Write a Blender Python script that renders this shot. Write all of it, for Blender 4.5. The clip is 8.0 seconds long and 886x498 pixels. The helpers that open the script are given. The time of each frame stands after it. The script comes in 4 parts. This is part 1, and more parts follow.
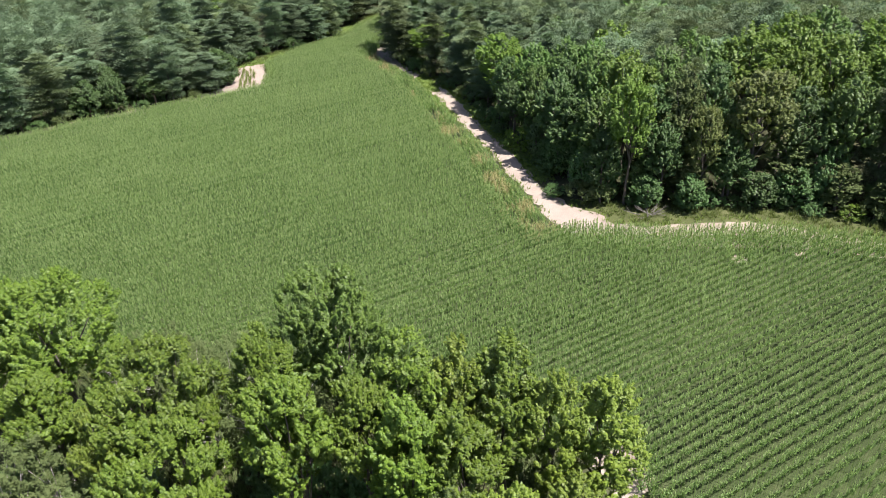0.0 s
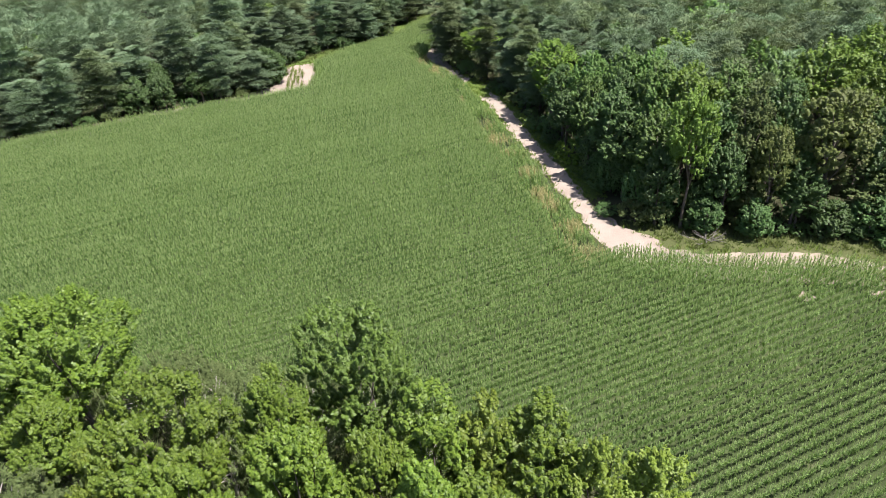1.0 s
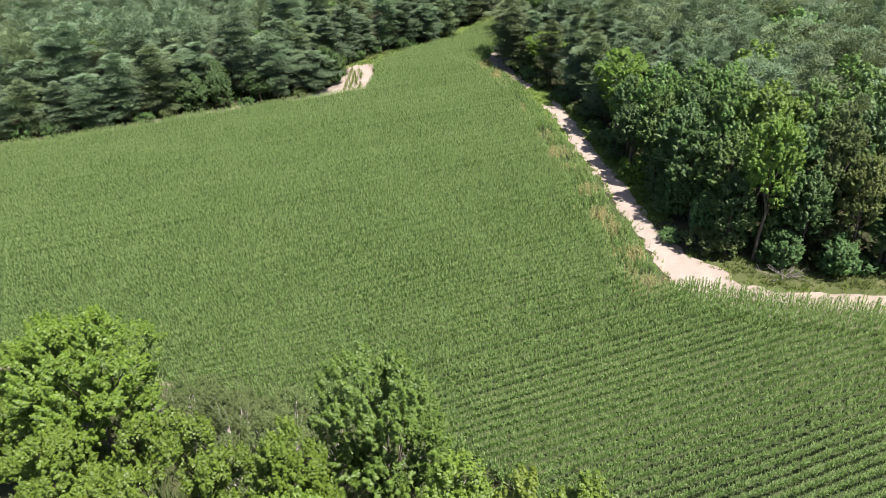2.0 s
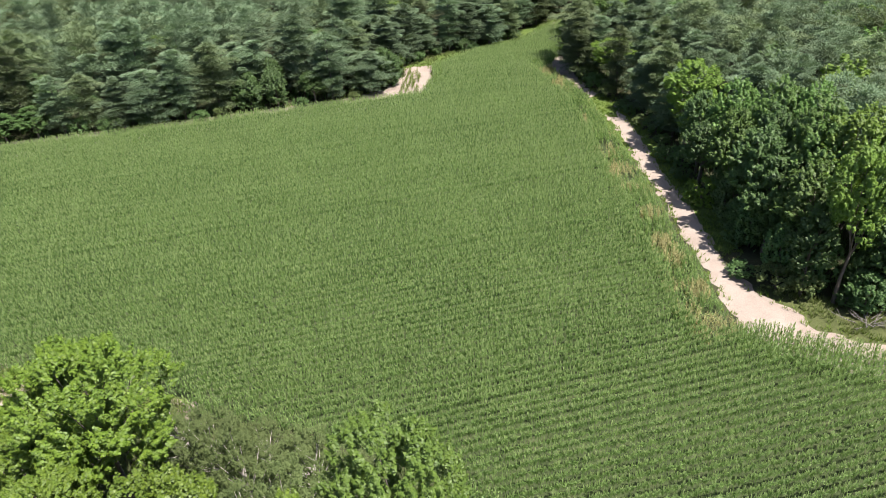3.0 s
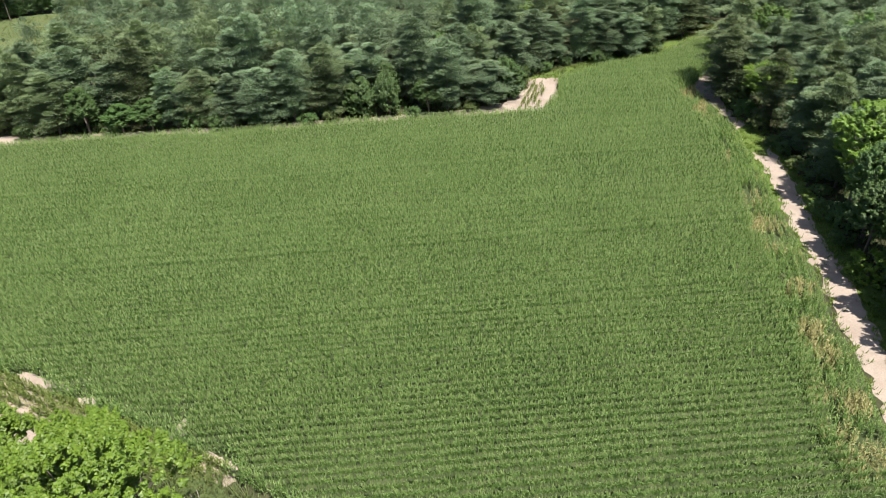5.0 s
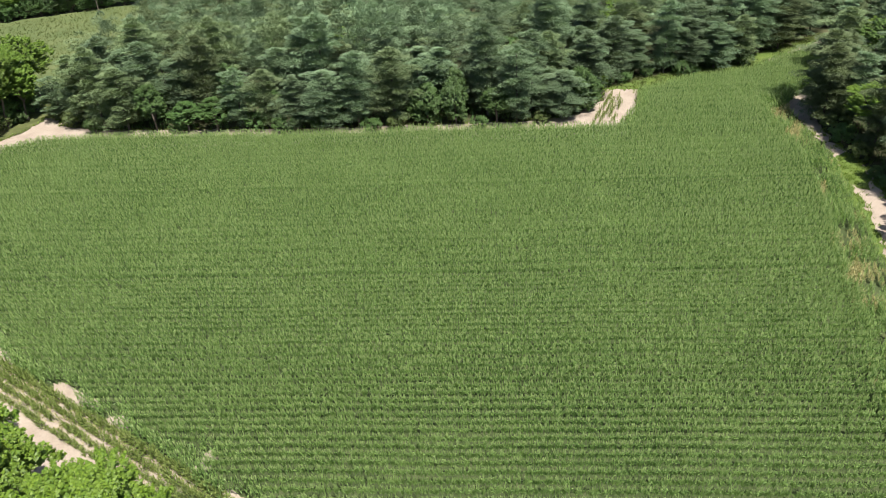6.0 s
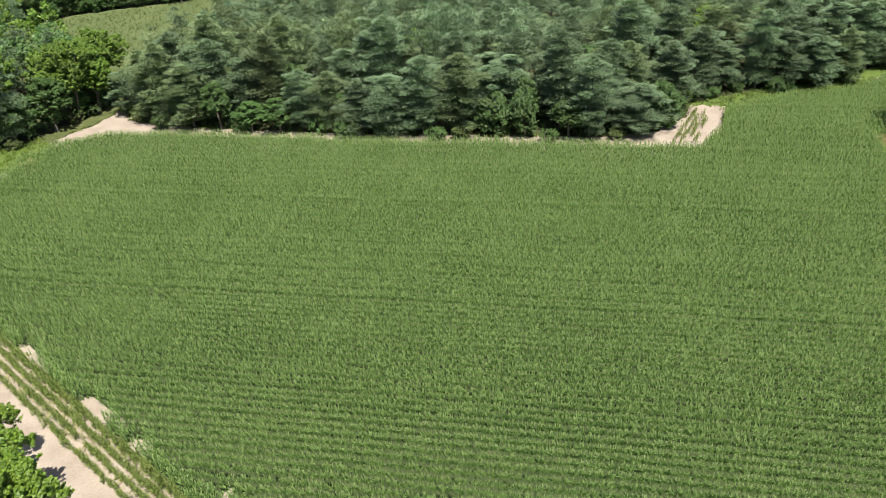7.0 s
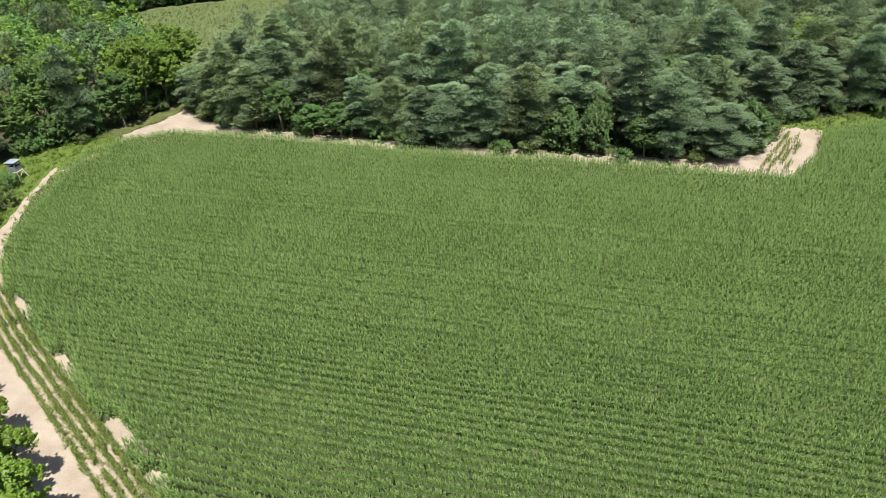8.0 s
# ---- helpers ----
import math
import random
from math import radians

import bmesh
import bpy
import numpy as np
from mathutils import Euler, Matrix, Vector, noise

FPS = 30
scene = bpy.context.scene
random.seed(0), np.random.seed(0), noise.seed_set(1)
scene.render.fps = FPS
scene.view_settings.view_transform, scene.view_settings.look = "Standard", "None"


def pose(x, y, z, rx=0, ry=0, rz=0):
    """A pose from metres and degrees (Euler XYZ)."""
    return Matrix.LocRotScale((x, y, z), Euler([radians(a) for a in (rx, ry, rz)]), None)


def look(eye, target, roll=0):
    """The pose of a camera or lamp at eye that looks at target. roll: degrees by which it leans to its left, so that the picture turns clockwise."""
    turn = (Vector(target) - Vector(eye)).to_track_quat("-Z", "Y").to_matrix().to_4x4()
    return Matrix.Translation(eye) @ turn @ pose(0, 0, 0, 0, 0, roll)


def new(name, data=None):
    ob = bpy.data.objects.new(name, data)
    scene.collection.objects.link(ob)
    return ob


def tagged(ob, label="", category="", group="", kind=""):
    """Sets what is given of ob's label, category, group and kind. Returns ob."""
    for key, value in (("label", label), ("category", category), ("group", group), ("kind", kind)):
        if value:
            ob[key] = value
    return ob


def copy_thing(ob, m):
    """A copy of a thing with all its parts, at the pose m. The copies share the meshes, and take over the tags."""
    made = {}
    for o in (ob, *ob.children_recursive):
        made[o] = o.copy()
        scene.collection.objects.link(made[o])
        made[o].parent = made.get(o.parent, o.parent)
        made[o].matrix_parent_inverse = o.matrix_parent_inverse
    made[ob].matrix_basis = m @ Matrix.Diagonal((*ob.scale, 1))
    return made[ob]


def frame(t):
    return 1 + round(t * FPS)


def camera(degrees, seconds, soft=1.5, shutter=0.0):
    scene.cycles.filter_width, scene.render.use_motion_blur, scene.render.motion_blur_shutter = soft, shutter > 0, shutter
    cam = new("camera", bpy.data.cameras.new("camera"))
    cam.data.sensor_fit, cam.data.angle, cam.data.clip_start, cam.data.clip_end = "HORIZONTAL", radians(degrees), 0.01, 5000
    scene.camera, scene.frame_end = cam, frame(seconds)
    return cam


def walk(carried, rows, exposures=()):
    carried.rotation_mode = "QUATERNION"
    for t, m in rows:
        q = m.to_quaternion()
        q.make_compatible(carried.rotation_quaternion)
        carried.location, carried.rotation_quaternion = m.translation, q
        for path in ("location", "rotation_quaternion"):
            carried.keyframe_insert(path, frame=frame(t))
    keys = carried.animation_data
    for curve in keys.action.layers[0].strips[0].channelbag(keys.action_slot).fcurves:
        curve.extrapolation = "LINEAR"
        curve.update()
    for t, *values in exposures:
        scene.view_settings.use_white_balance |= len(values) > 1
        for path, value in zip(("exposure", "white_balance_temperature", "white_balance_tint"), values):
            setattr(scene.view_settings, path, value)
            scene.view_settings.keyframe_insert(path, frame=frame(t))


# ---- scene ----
from mathutils.geometry import delaunay_2d_cdt

cam = camera(64.8, 8.0, soft=0.5)
METRES, EYE, TILT, LEAN, TURN = 42.0, 37.5, -30.8, 3.2, 0.0
ROWS = [
    (0.0, 0.0, 0.0, 0.0, 0.0, 0.0, 0.0),
    (0.5, 0.0075, 0.0436, 0.0263, 1.91, -0.14, -1.15),
    (1.0, 0.0137, 0.0887, 0.0532, 3.91, -0.34, -2.33),
    (1.5, 0.0175, 0.1356, 0.0809, 6.22, -0.59, -3.68),
    (3.0, 0.0183, 0.2842, 0.1688, 13.34, -1.79, -7.69),
    (3.5, 0.0133, 0.3365, 0.1993, 15.75, -2.29, -9.0),
    (4.0, 0.0059, 0.39, 0.23, 18.19, -2.85, -10.28),
    (4.5, -0.0048, 0.4442, 0.2612, 20.67, -3.47, -11.56),
    (6.0, -0.0541, 0.6089, 0.3621, 29.49, -6.13, -15.74),
    (6.5, -0.0778, 0.6655, 0.3939, 32.63, -7.18, -17.09),
    (7.0, -0.1048, 0.7228, 0.4253, 35.84, -8.32, -18.38),
    (7.5, -0.1357, 0.779, 0.4557, 39.07, -9.52, -19.62),
    (8.0, -0.1703, 0.8339, 0.4863, 42.34, -10.8, -20.77),
]
walk(cam, [(t, pose(0, 0, EYE, TILT, LEAN, TURN) @ pose(METRES * x, METRES * y, METRES * z, 90 + pitch, roll, yaw)) for t, x, y, z, yaw, pitch, roll in ROWS],
     exposures=[(0.0, 1.25, 6250, 19), (4.0, 1.16, 6400, 16), (8.0, 1.01, 6550, 8)])

# ---- world, sun, exposure ----
SUN_DIR = Vector((0.40, -0.18, 0.90)).normalized()
world = bpy.data.worlds.new("sky")
scene.world = world
world.use_nodes = True
wn = world.node_tree.nodes
sky = wn.new("ShaderNodeTexSky")
sky.sky_type = "NISHITA"
sky.sun_disc = False
sky.sun_elevation = math.asin(SUN_DIR.z)
sky.sun_rotation = math.atan2(SUN_DIR.x, SUN_DIR.y)
sky.air_density, sky.dust_density, sky.ozone_density = 1.0, 1.5, 1.0
wn["Background"].inputs["Strength"].default_value = 0.066
world.node_tree.links.new(sky.outputs["Color"], wn["Background"].inputs["Color"])
lamp = bpy.data.lights.new("sun", "SUN")
lamp.energy, lamp.angle, lamp.color = 4.95, radians(0.55), (1.0, 0.955, 0.88)
sun = new("sun", lamp)
sun.matrix_world = look(SUN_DIR * 400, (0, 0, 0))


# ---- materials ----
def node(nt, kind, **inputs):
    n = nt.nodes.new("ShaderNode" + kind)
    for key, value in inputs.items():
        n.inputs[key.replace("_", " ")].default_value = value
    return n


def ramp(nt, fac, stops):
    n = nt.nodes.new("ShaderNodeValToRGB")
    n.color_ramp.elements[0].position, n.color_ramp.elements[0].color = stops[0][0], (*stops[0][1], 1)
    n.color_ramp.elements[1].position, n.color_ramp.elements[1].color = stops[-1][0], (*stops[-1][1], 1)
    for at, colour in stops[1:-1]:
        n.color_ramp.elements.new(at).color = (*colour, 1)
    nt.links.new(fac, n.inputs["Fac"])
    return n.outputs["Color"]


def blend(nt, fac, a, b, mode="MIX"):
    n = nt.nodes.new("ShaderNodeMix")
    n.data_type, n.blend_type = "RGBA", mode
    for value, slot in ((fac, 0), (a, 6), (b, 7)):
        if isinstance(value, (int, float)):
            n.inputs[slot].default_value = value
        elif isinstance(value, tuple):
            n.inputs[slot].default_value = (*value, 1)
        else:
            nt.links.new(value, n.inputs[slot])
    return n.outputs[2]


def noise_at(nt, scale, detail=3.0, rough=0.55, world_space=True):
    tex = node(nt, "TexNoise", Scale=scale, Detail=detail, Roughness=rough)
    if world_space:
        nt.links.new(nt.nodes.new("ShaderNodeNewGeometry").outputs["Position"], tex.inputs["Vector"])
    else:
        nt.links.new(nt.nodes.new("ShaderNodeTexCoord").outputs["Object"], tex.inputs["Vector"])
    return tex.outputs["Fac"]


def start(name):
    mat = bpy.data.materials.new(name)
    mat.use_nodes = True
    nt = mat.node_tree
    return mat, nt, nt.nodes["Principled BSDF"], nt.nodes["Material Output"]


def foliage(name, dark, mid, light, patch=0.15, glow=0.35, rough=0.55, vary=1.0, stand=0.0):
    """Leaves: each leaf and each plant of its own shade, thin enough to let some light through."""
    mat, nt, bsdf, out = start(name)
    geo = nt.nodes.new("ShaderNodeNewGeometry")
    leaf = ramp(nt, geo.outputs["Random Per Island"], [(0.0, dark), (0.5, mid), (1.0, light)])
    # lighter patches by noise; at tuft size they paint sunlit highlights on the crowns
    big = noise_at(nt, patch, 2.0)
    colour = blend(nt, ramp(nt, big, [(0.32, (0, 0, 0)), (0.68, (1, 1, 1))]), leaf, blend(nt, 0.45, leaf, light))
    if stand:
        # plants of one crowded stand differ from their neighbours, each the same from foot to top
        flat = node(nt, "VectorMath")
        flat.operation = "MULTIPLY"
        flat.inputs[1].default_value = (1, 1, 0.12)
        nt.links.new(geo.outputs["Position"], flat.inputs[0])
        tex = node(nt, "TexNoise", Scale=stand, Detail=2.0, Roughness=0.6)
        nt.links.new(flat.outputs[0], tex.inputs["Vector"])
        colour = blend(nt, 1.0, colour, ramp(nt, tex.outputs["Fac"], [(0.33, (0.74, 0.77, 0.74)), (0.5, (0.99, 0.99, 0.99)), (0.67, (1.26, 1.22, 1.24))]), "MULTIPLY")
    info = nt.nodes.new("ShaderNodeObjectInfo")
    tone = node(nt, "HueSaturation", Saturation=1.0)
    span = nt.nodes.new("ShaderNodeMapRange")
    span.inputs[3].default_value, span.inputs[4].default_value = 0.5 - 0.004 * vary, 0.5 + 0.004 * vary
    nt.links.new(info.outputs["Random"], span.inputs[0])
    nt.links.new(span.outputs[0], tone.inputs["Hue"])
    value = nt.nodes.new("ShaderNodeMapRange")
    value.inputs[3].default_value, value.inputs[4].default_value = 1 - 0.12 * vary, 1 + 0.12 * vary
    nt.links.new(info.outputs["Random"], value.inputs[0])
    nt.links.new(value.outputs[0], tone.inputs["Value"])
    nt.links.new(colour, tone.inputs["Color"])
    nt.links.new(tone.outputs["Color"], bsdf.inputs["Base Color"])
    bsdf.inputs["Roughness"].default_value = rough
    bsdf.inputs["Specular IOR Level"].default_value = 0.5 if rough < 0.45 else 0.35 if rough < 0.6 else 0.12
    through_leaf = nt.nodes.new("ShaderNodeBsdfTranslucent")
    nt.links.new(blend(nt, 1.0, tone.outputs["Color"], (1.25, 1.3, 0.7), "MULTIPLY"), through_leaf.inputs["Color"])
    mix = nt.nodes.new("ShaderNodeMixShader")
    mix.inputs[0].default_value = glow
    nt.links.new(bsdf.outputs[0], mix.inputs[1])
    nt.links.new(through_leaf.outputs[0], mix.inputs[2])
    nt.links.new(mix.outputs[0], out.inputs["Surface"])
    return mat


def earth(name, stops, scale=0.35, grain=9.0, bump=0.5, rough=0.95):
    """Soil and sand: broad stains, fine grain and small relief."""
    mat, nt, bsdf, out = start(name)
    broad = ramp(nt, noise_at(nt, scale, 5.0, 0.6), stops)
    fine = ramp(nt, noise_at(nt, grain, 4.0, 0.7), [(0.3, (0.72, 0.7, 0.68)), (0.7, (1.08, 1.08, 1.08))])
    nt.links.new(blend(nt, 1.0, broad, fine, "MULTIPLY"), bsdf.inputs["Base Color"])
    bsdf.inputs["Roughness"].default_value = rough
    bsdf.inputs["Specular IOR Level"].default_value = 0.15
    lift = node(nt, "Bump", Strength=bump, Distance=0.08)
    nt.links.new(noise_at(nt, grain * 0.5, 5.0, 0.65), lift.inputs["Height"])
    nt.links.new(lift.outputs["Normal"], bsdf.inputs["Normal"])
    return mat


def plain(name, a, b, rough, scale=6.0):
    mat, nt, bsdf, out = start(name)
    nt.links.new(ramp(nt, noise_at(nt, scale, 4.0, 0.6, False), [(0.3, a), (0.7, b)]), bsdf.inputs["Base Color"])
    bsdf.inputs["Roughness"].default_value = rough
    return mat


M_CORN = foliage("corn_leaf", (0.058, 0.118, 0.028), (0.118, 0.204, 0.052), (0.220, 0.324, 0.102), 0.07, 0.34, 0.5, 0, 4.0)
M_DRY = foliage("dry_corn", (0.20, 0.21, 0.085), (0.29, 0.28, 0.125), (0.40, 0.36, 0.18), 0.3, 0.25, 0.7, 0)
M_YOUNG = foliage("young_corn", (0.085, 0.125, 0.030), (0.130, 0.180, 0.045), (0.20, 0.24, 0.075), 0.5, 0.3, 0.6, 0)
# tassels, coloured bright so that they also stand in for sunlit row tops
M_TASSEL = foliage("corn_tassel", (0.190, 0.280, 0.095), (0.250, 0.345, 0.125), (0.325, 0.410, 0.170), 0.1, 0.3, 0.7, 0)
M_BROAD = foliage("broad_leaf", (0.070, 0.128, 0.015), (0.096, 0.164, 0.018), (0.154, 0.230, 0.025), 1.1, 0.28, 0.5, 1.2)
M_WOOD_LEAF = foliage("wood_leaf", (0.074, 0.142, 0.032), (0.096, 0.176, 0.039), (0.132, 0.222, 0.050), 0.9, 0.26, 0.5, 2.2)
M_DARK_TREE = foliage("dark_tree_leaf", (0.066, 0.120, 0.019), (0.086, 0.148, 0.023), (0.124, 0.194, 0.031), 1.1, 0.26, 0.5, 1.0)
M_DEEP = foliage("deep_leaf", (0.066, 0.128, 0.038), (0.082, 0.150, 0.044), (0.104, 0.180, 0.053), 0.9, 0.30, 0.5, 2.2)
M_LIME = foliage("lime_leaf", (0.094, 0.148, 0.017), (0.122, 0.180, 0.021), (0.180, 0.240, 0.032), 1.1, 0.3, 0.5, 1.2)
M_WOOD_BRIGHT = foliage("wood_bright_leaf", (0.088, 0.154, 0.022), (0.116, 0.192, 0.028), (0.158, 0.244, 0.037), 0.9, 0.28, 0.5, 1.6)
M_OLIVE = foliage("olive_leaf", (0.090, 0.118, 0.026), (0.108, 0.136, 0.032), (0.132, 0.160, 0.042), 0.9, 0.26, 0.55, 1.2)
M_GREY = foliage("grey_leaf", (0.078, 0.112, 0.038), (0.102, 0.140, 0.048), (0.140, 0.178, 0.066), 0.4, 0.3, 0.6)
# needle greens lightened and pushed to blue, imitating distance haze in the colour
M_PINE = foliage("pine_needle", (0.090, 0.142, 0.077), (0.120, 0.176, 0.097), (0.160, 0.220, 0.124), 0.16, 0.16, 0.75, 2.0)
M_PINE_PALE = foliage("pale_pine_needle", (0.100, 0.140, 0.066), (0.124, 0.166, 0.080), (0.152, 0.196, 0.096), 0.16, 0.16, 0.75, 2.0)
M_GRASS = foliage("grass_blade", (0.070, 0.122, 0.020), (0.115, 0.178, 0.030), (0.175, 0.232, 0.055), 0.3, 0.35, 0.6, 0)
M_MEADOW_GRASS = foliage("meadow_grass", (0.080, 0.110, 0.036), (0.112, 0.142, 0.050), (0.150, 0.170, 0.070), 0.08, 0.3, 0.6, 0)
M_WEED = foliage("weeds", (0.062, 0.092, 0.025), (0.095, 0.13, 0.036), (0.15, 0.18, 0.06), 0.3, 0.3, 0.6, 0)
M_BARK = plain("bark", (0.06, 0.05, 0.04), (0.14, 0.115, 0.095), 0.9, 5.0)
M_PALE_WOOD = plain("weathered_wood", (0.33, 0.29, 0.25), (0.52, 0.48, 0.42), 0.85, 7.0)
M_DEADWOOD = plain("dead_wood", (0.10, 0.09, 0.075), (0.19, 0.175, 0.15), 0.9, 7.0)
M_SAND = earth("pale_sand", [(0.25, (0.245, 0.20, 0.158)), (0.5, (0.315, 0.265, 0.215)), (0.75, (0.37, 0.32, 0.262))])
M_TAN = earth("tan_sand", [(0.3, (0.21, 0.175, 0.13)), (0.5, (0.29, 0.245, 0.19)), (0.75, (0.38, 0.33, 0.26))], 0.4)
# green from weeds; canopy shade between the rows is put into this dark colour
M_SOIL = earth("weedy_shaded_soil", [(0.3, (0.038, 0.055, 0.02)), (0.55, (0.055, 0.075, 0.028)), (0.8, (0.095, 0.105, 0.05))], 0.5)
# leaf litter and fern tones, with the shade below the trees included in the colour
M_FLOOR = earth("forest_floor", [(0.3, (0.035, 0.036, 0.02)), (0.5, (0.055, 0.06, 0.028)), (0.72, (0.09, 0.09, 0.045))], 0.25, 5.0)
M_TURF = earth("turf", [(0.3, (0.062, 0.100, 0.022)), (0.55, (0.095, 0.142, 0.030)), (0.8, (0.145, 0.170, 0.055))], 0.4, 7.0)
M_MEADOW = earth("meadow", [(0.3, (0.070, 0.098, 0.036)), (0.55, (0.095, 0.122, 0.046)), (0.8, (0.130, 0.145, 0.062))], 0.12, 3.0)
M_DULL_TURF = earth("weedy_turf", [(0.3, (0.06, 0.075, 0.025)), (0.55, (0.085, 0.10, 0.036)), (0.8, (0.14, 0.14, 0.065))], 0.4, 7.0)



# ---- geometry helpers ----
def mesh_of(name, verts, faces, material, slots=None, smooth=False):
    """One mesh from an array of places and an array of faces that all have the same number of corners."""
    me = bpy.data.meshes.new(name)
    verts = np.asarray(verts, np.float32)
    faces = np.asarray(faces, np.int32)
    n, k = faces.shape
    me.vertices.add(len(verts))
    me.vertices.foreach_set("co", verts.ravel())
    me.loops.add(n * k)
    me.loops.foreach_set("vertex_index", faces.ravel())
    me.polygons.add(n)
    me.polygons.foreach_set("loop_start", np.arange(0, n * k, k, dtype=np.int32))
    me.polygons.foreach_set("loop_total", np.full(n, k, np.int32))
    for m in material if isinstance(material, (list, tuple)) else [material]:
        me.materials.append(m)
    if slots is not None:
        me.polygons.foreach_set("material_index", np.asarray(slots, np.int32))
    if smooth:
        me.polygons.foreach_set("use_smooth", np.ones(n, bool))
    me.update(calc_edges=True)
    return me


def part(name, mesh, parent, label=""):
    ob = new(name, mesh)
    ob.parent = parent
    return tagged(ob, label)


def tube(points, radii, sides=6):
    """A bent, tapering round bar as quads."""
    points = [Vector(p) for p in points]
    verts, faces = [], []
    for i, (p, r) in enumerate(zip(points, radii)):
        way = (points[min(i + 1, len(points) - 1)] - points[max(i - 1, 0)]).normalized()
        a = way.orthogonal().normalized()
        b = way.cross(a)
        for s in range(sides):
            w = 2 * math.pi * s / sides
            verts.append(p + r * (math.cos(w) * a + math.sin(w) * b))
        if i:
            for s in range(sides):
                t = (s + 1) % sides
                faces.append(((i - 1) * sides + s, (i - 1) * sides + t, i * sides + t, i * sides + s))
    return [tuple(v) for v in verts], faces


def join(pieces):
    verts, faces, base = [], [], 0
    for v, f in pieces:
        verts.append(np.asarray(v, float))
        faces.append(np.asarray(f, int) + base)
        base += len(v)
    return np.concatenate(verts), np.concatenate(faces)


def inside(points, poly):
    """Which of the points (n x 2) lie in a polygon."""
    x, y = points[:, 0], points[:, 1]
    res = np.zeros(len(points), bool)
    for (x0, y0), (x1, y1) in zip(poly, poly[1:] + poly[:1]):
        if y0 != y1:
            res ^= ((y0 > y) != (y1 > y)) & (x < (x1 - x0) * (y - y0) / (y1 - y0) + x0)
    return res


def far_from(points, line):
    """The distance of each point from a line of several stretches."""
    best = np.full(len(points), 1e9)
    for a, b in zip(line[:-1], line[1:]):
        a, b = np.array(a, float), np.array(b, float)
        t = np.clip(((points - a) @ (b - a)) / max((b - a) @ (b - a), 1e-9), 0, 1)
        best = np.minimum(best, np.linalg.norm(points - a - t[:, None] * (b - a), axis=1))
    return best


def wave(points, size, seed):
    """Smooth values about 0 over the plan, of the given size in metres."""
    rng = np.random.default_rng(seed)
    out = np.zeros(len(points))
    for _ in range(7):
        ang, ph, k = rng.uniform(0, 2 * math.pi), rng.uniform(0, 2 * math.pi), rng.uniform(0.7, 1.7) / size
        out += np.sin(2 * math.pi * k * (points[:, 0] * math.cos(ang) + points[:, 1] * math.sin(ang)) + ph)
    return out / 2.65


def fine_line(line, step):
    """The line again with a point every step metres, and the way along it."""
    out = []
    for a, b in zip(line[:-1], line[1:]):
        a, b = np.array(a, float), np.array(b, float)
        n = max(1, int(np.linalg.norm(b - a) / step))
        out += [a + (b - a) * i / n for i in range(n)]
    return np.array(out + [np.array(line[-1], float)])


def sheet(name, outline, z, material, label, category, ragged=0.25, seed=0):
    """A flat piece of ground with a ragged rim and a thin skirt."""
    pts = fine_line(outline + outline[:1], 0.6)[:-1]
    rng = np.random.default_rng(seed)
    pts = pts + ragged * np.stack([wave(pts, 2.6, seed), wave(pts, 2.6, seed + 1)], 1) + rng.normal(0, ragged * 0.12, pts.shape)
    n = len(pts)
    flat, _, faces, _, _, _ = delaunay_2d_cdt([Vector(p) for p in pts], [(i, (i + 1) % n) for i in range(n)], [], 1, 1e-4)
    me = bpy.data.meshes.new(name)
    me.from_pydata([(p.x, p.y, z) for p in flat], [], [list(f) for f in faces])
    me.materials.append(material)
    return tagged(new(name, me), label, category, kind="structure")


# ---- the plan ----
FIELD = [(-80, 47.1), (-40, 47.1), (-31, 46.3), (-12, 45.4), (6.5, 35.3), (10, 31.5), (17, 22), (34, 14), (62, 20), (66, 44), (55, 52.5),
         (40.5, 59.6), (32.3, 62.5), (27, 62.9), (20.7, 63.3), (15.6, 63.9), (11.7, 64.9), (10, 67.5), (8.3, 74.5), (6, 80.7),
         (4.8, 87), (1.2, 98), (-1.5, 108), (-6.6, 122), (-12.8, 134.3), (-15.6, 140), (-15, 146), (-13.5, 155), (-14.5, 165),
         (-17, 170), (-21, 163), (-24, 152.5), (-32, 143.5), (-36.8, 135), (-34.6, 128.5), (-34.2, 119.8), (-36.8, 118.0),
         (-45.4, 113.6), (-57.4, 107.4), (-70.2, 99.8), (-76.9, 95.9), (-84.8, 92.2), (-92.5, 88), (-100.7, 83.6), (-108.7, 78.4),
         (-112, 72.3), (-110.5, 66), (-105.5, 60.3), (-97.5, 54.5), (-92, 50.8), (-86, 48.2)]
EAST_EDGE = [(11.7, 64.9), (10, 67.5), (8.3, 74.5), (6, 80.7), (4.8, 87), (1.2, 98), (-1.5, 108), (-6.6, 122), (-12.8, 134.3), (-15.6, 140)]
ROW_ANGLE, ROW_GAP, CORN_HEIGHT = radians(29.8), 0.76, 1.9

ground_pts = np.array([(x, y, 0.0) for x in (-1800, -320, 140, 1800) for y in (-1500, -60, 300, 2100)], float)
ground_faces = [(4 * i + j, 4 * i + 4 + j, 4 * i + 5 + j, 4 * i + 1 + j) for i in range(3) for j in range(3)]
tagged(new("ground", mesh_of("ground", ground_pts, ground_faces, M_FLOOR)), "leaf-littered ground below the woods", "ground", kind="structure")


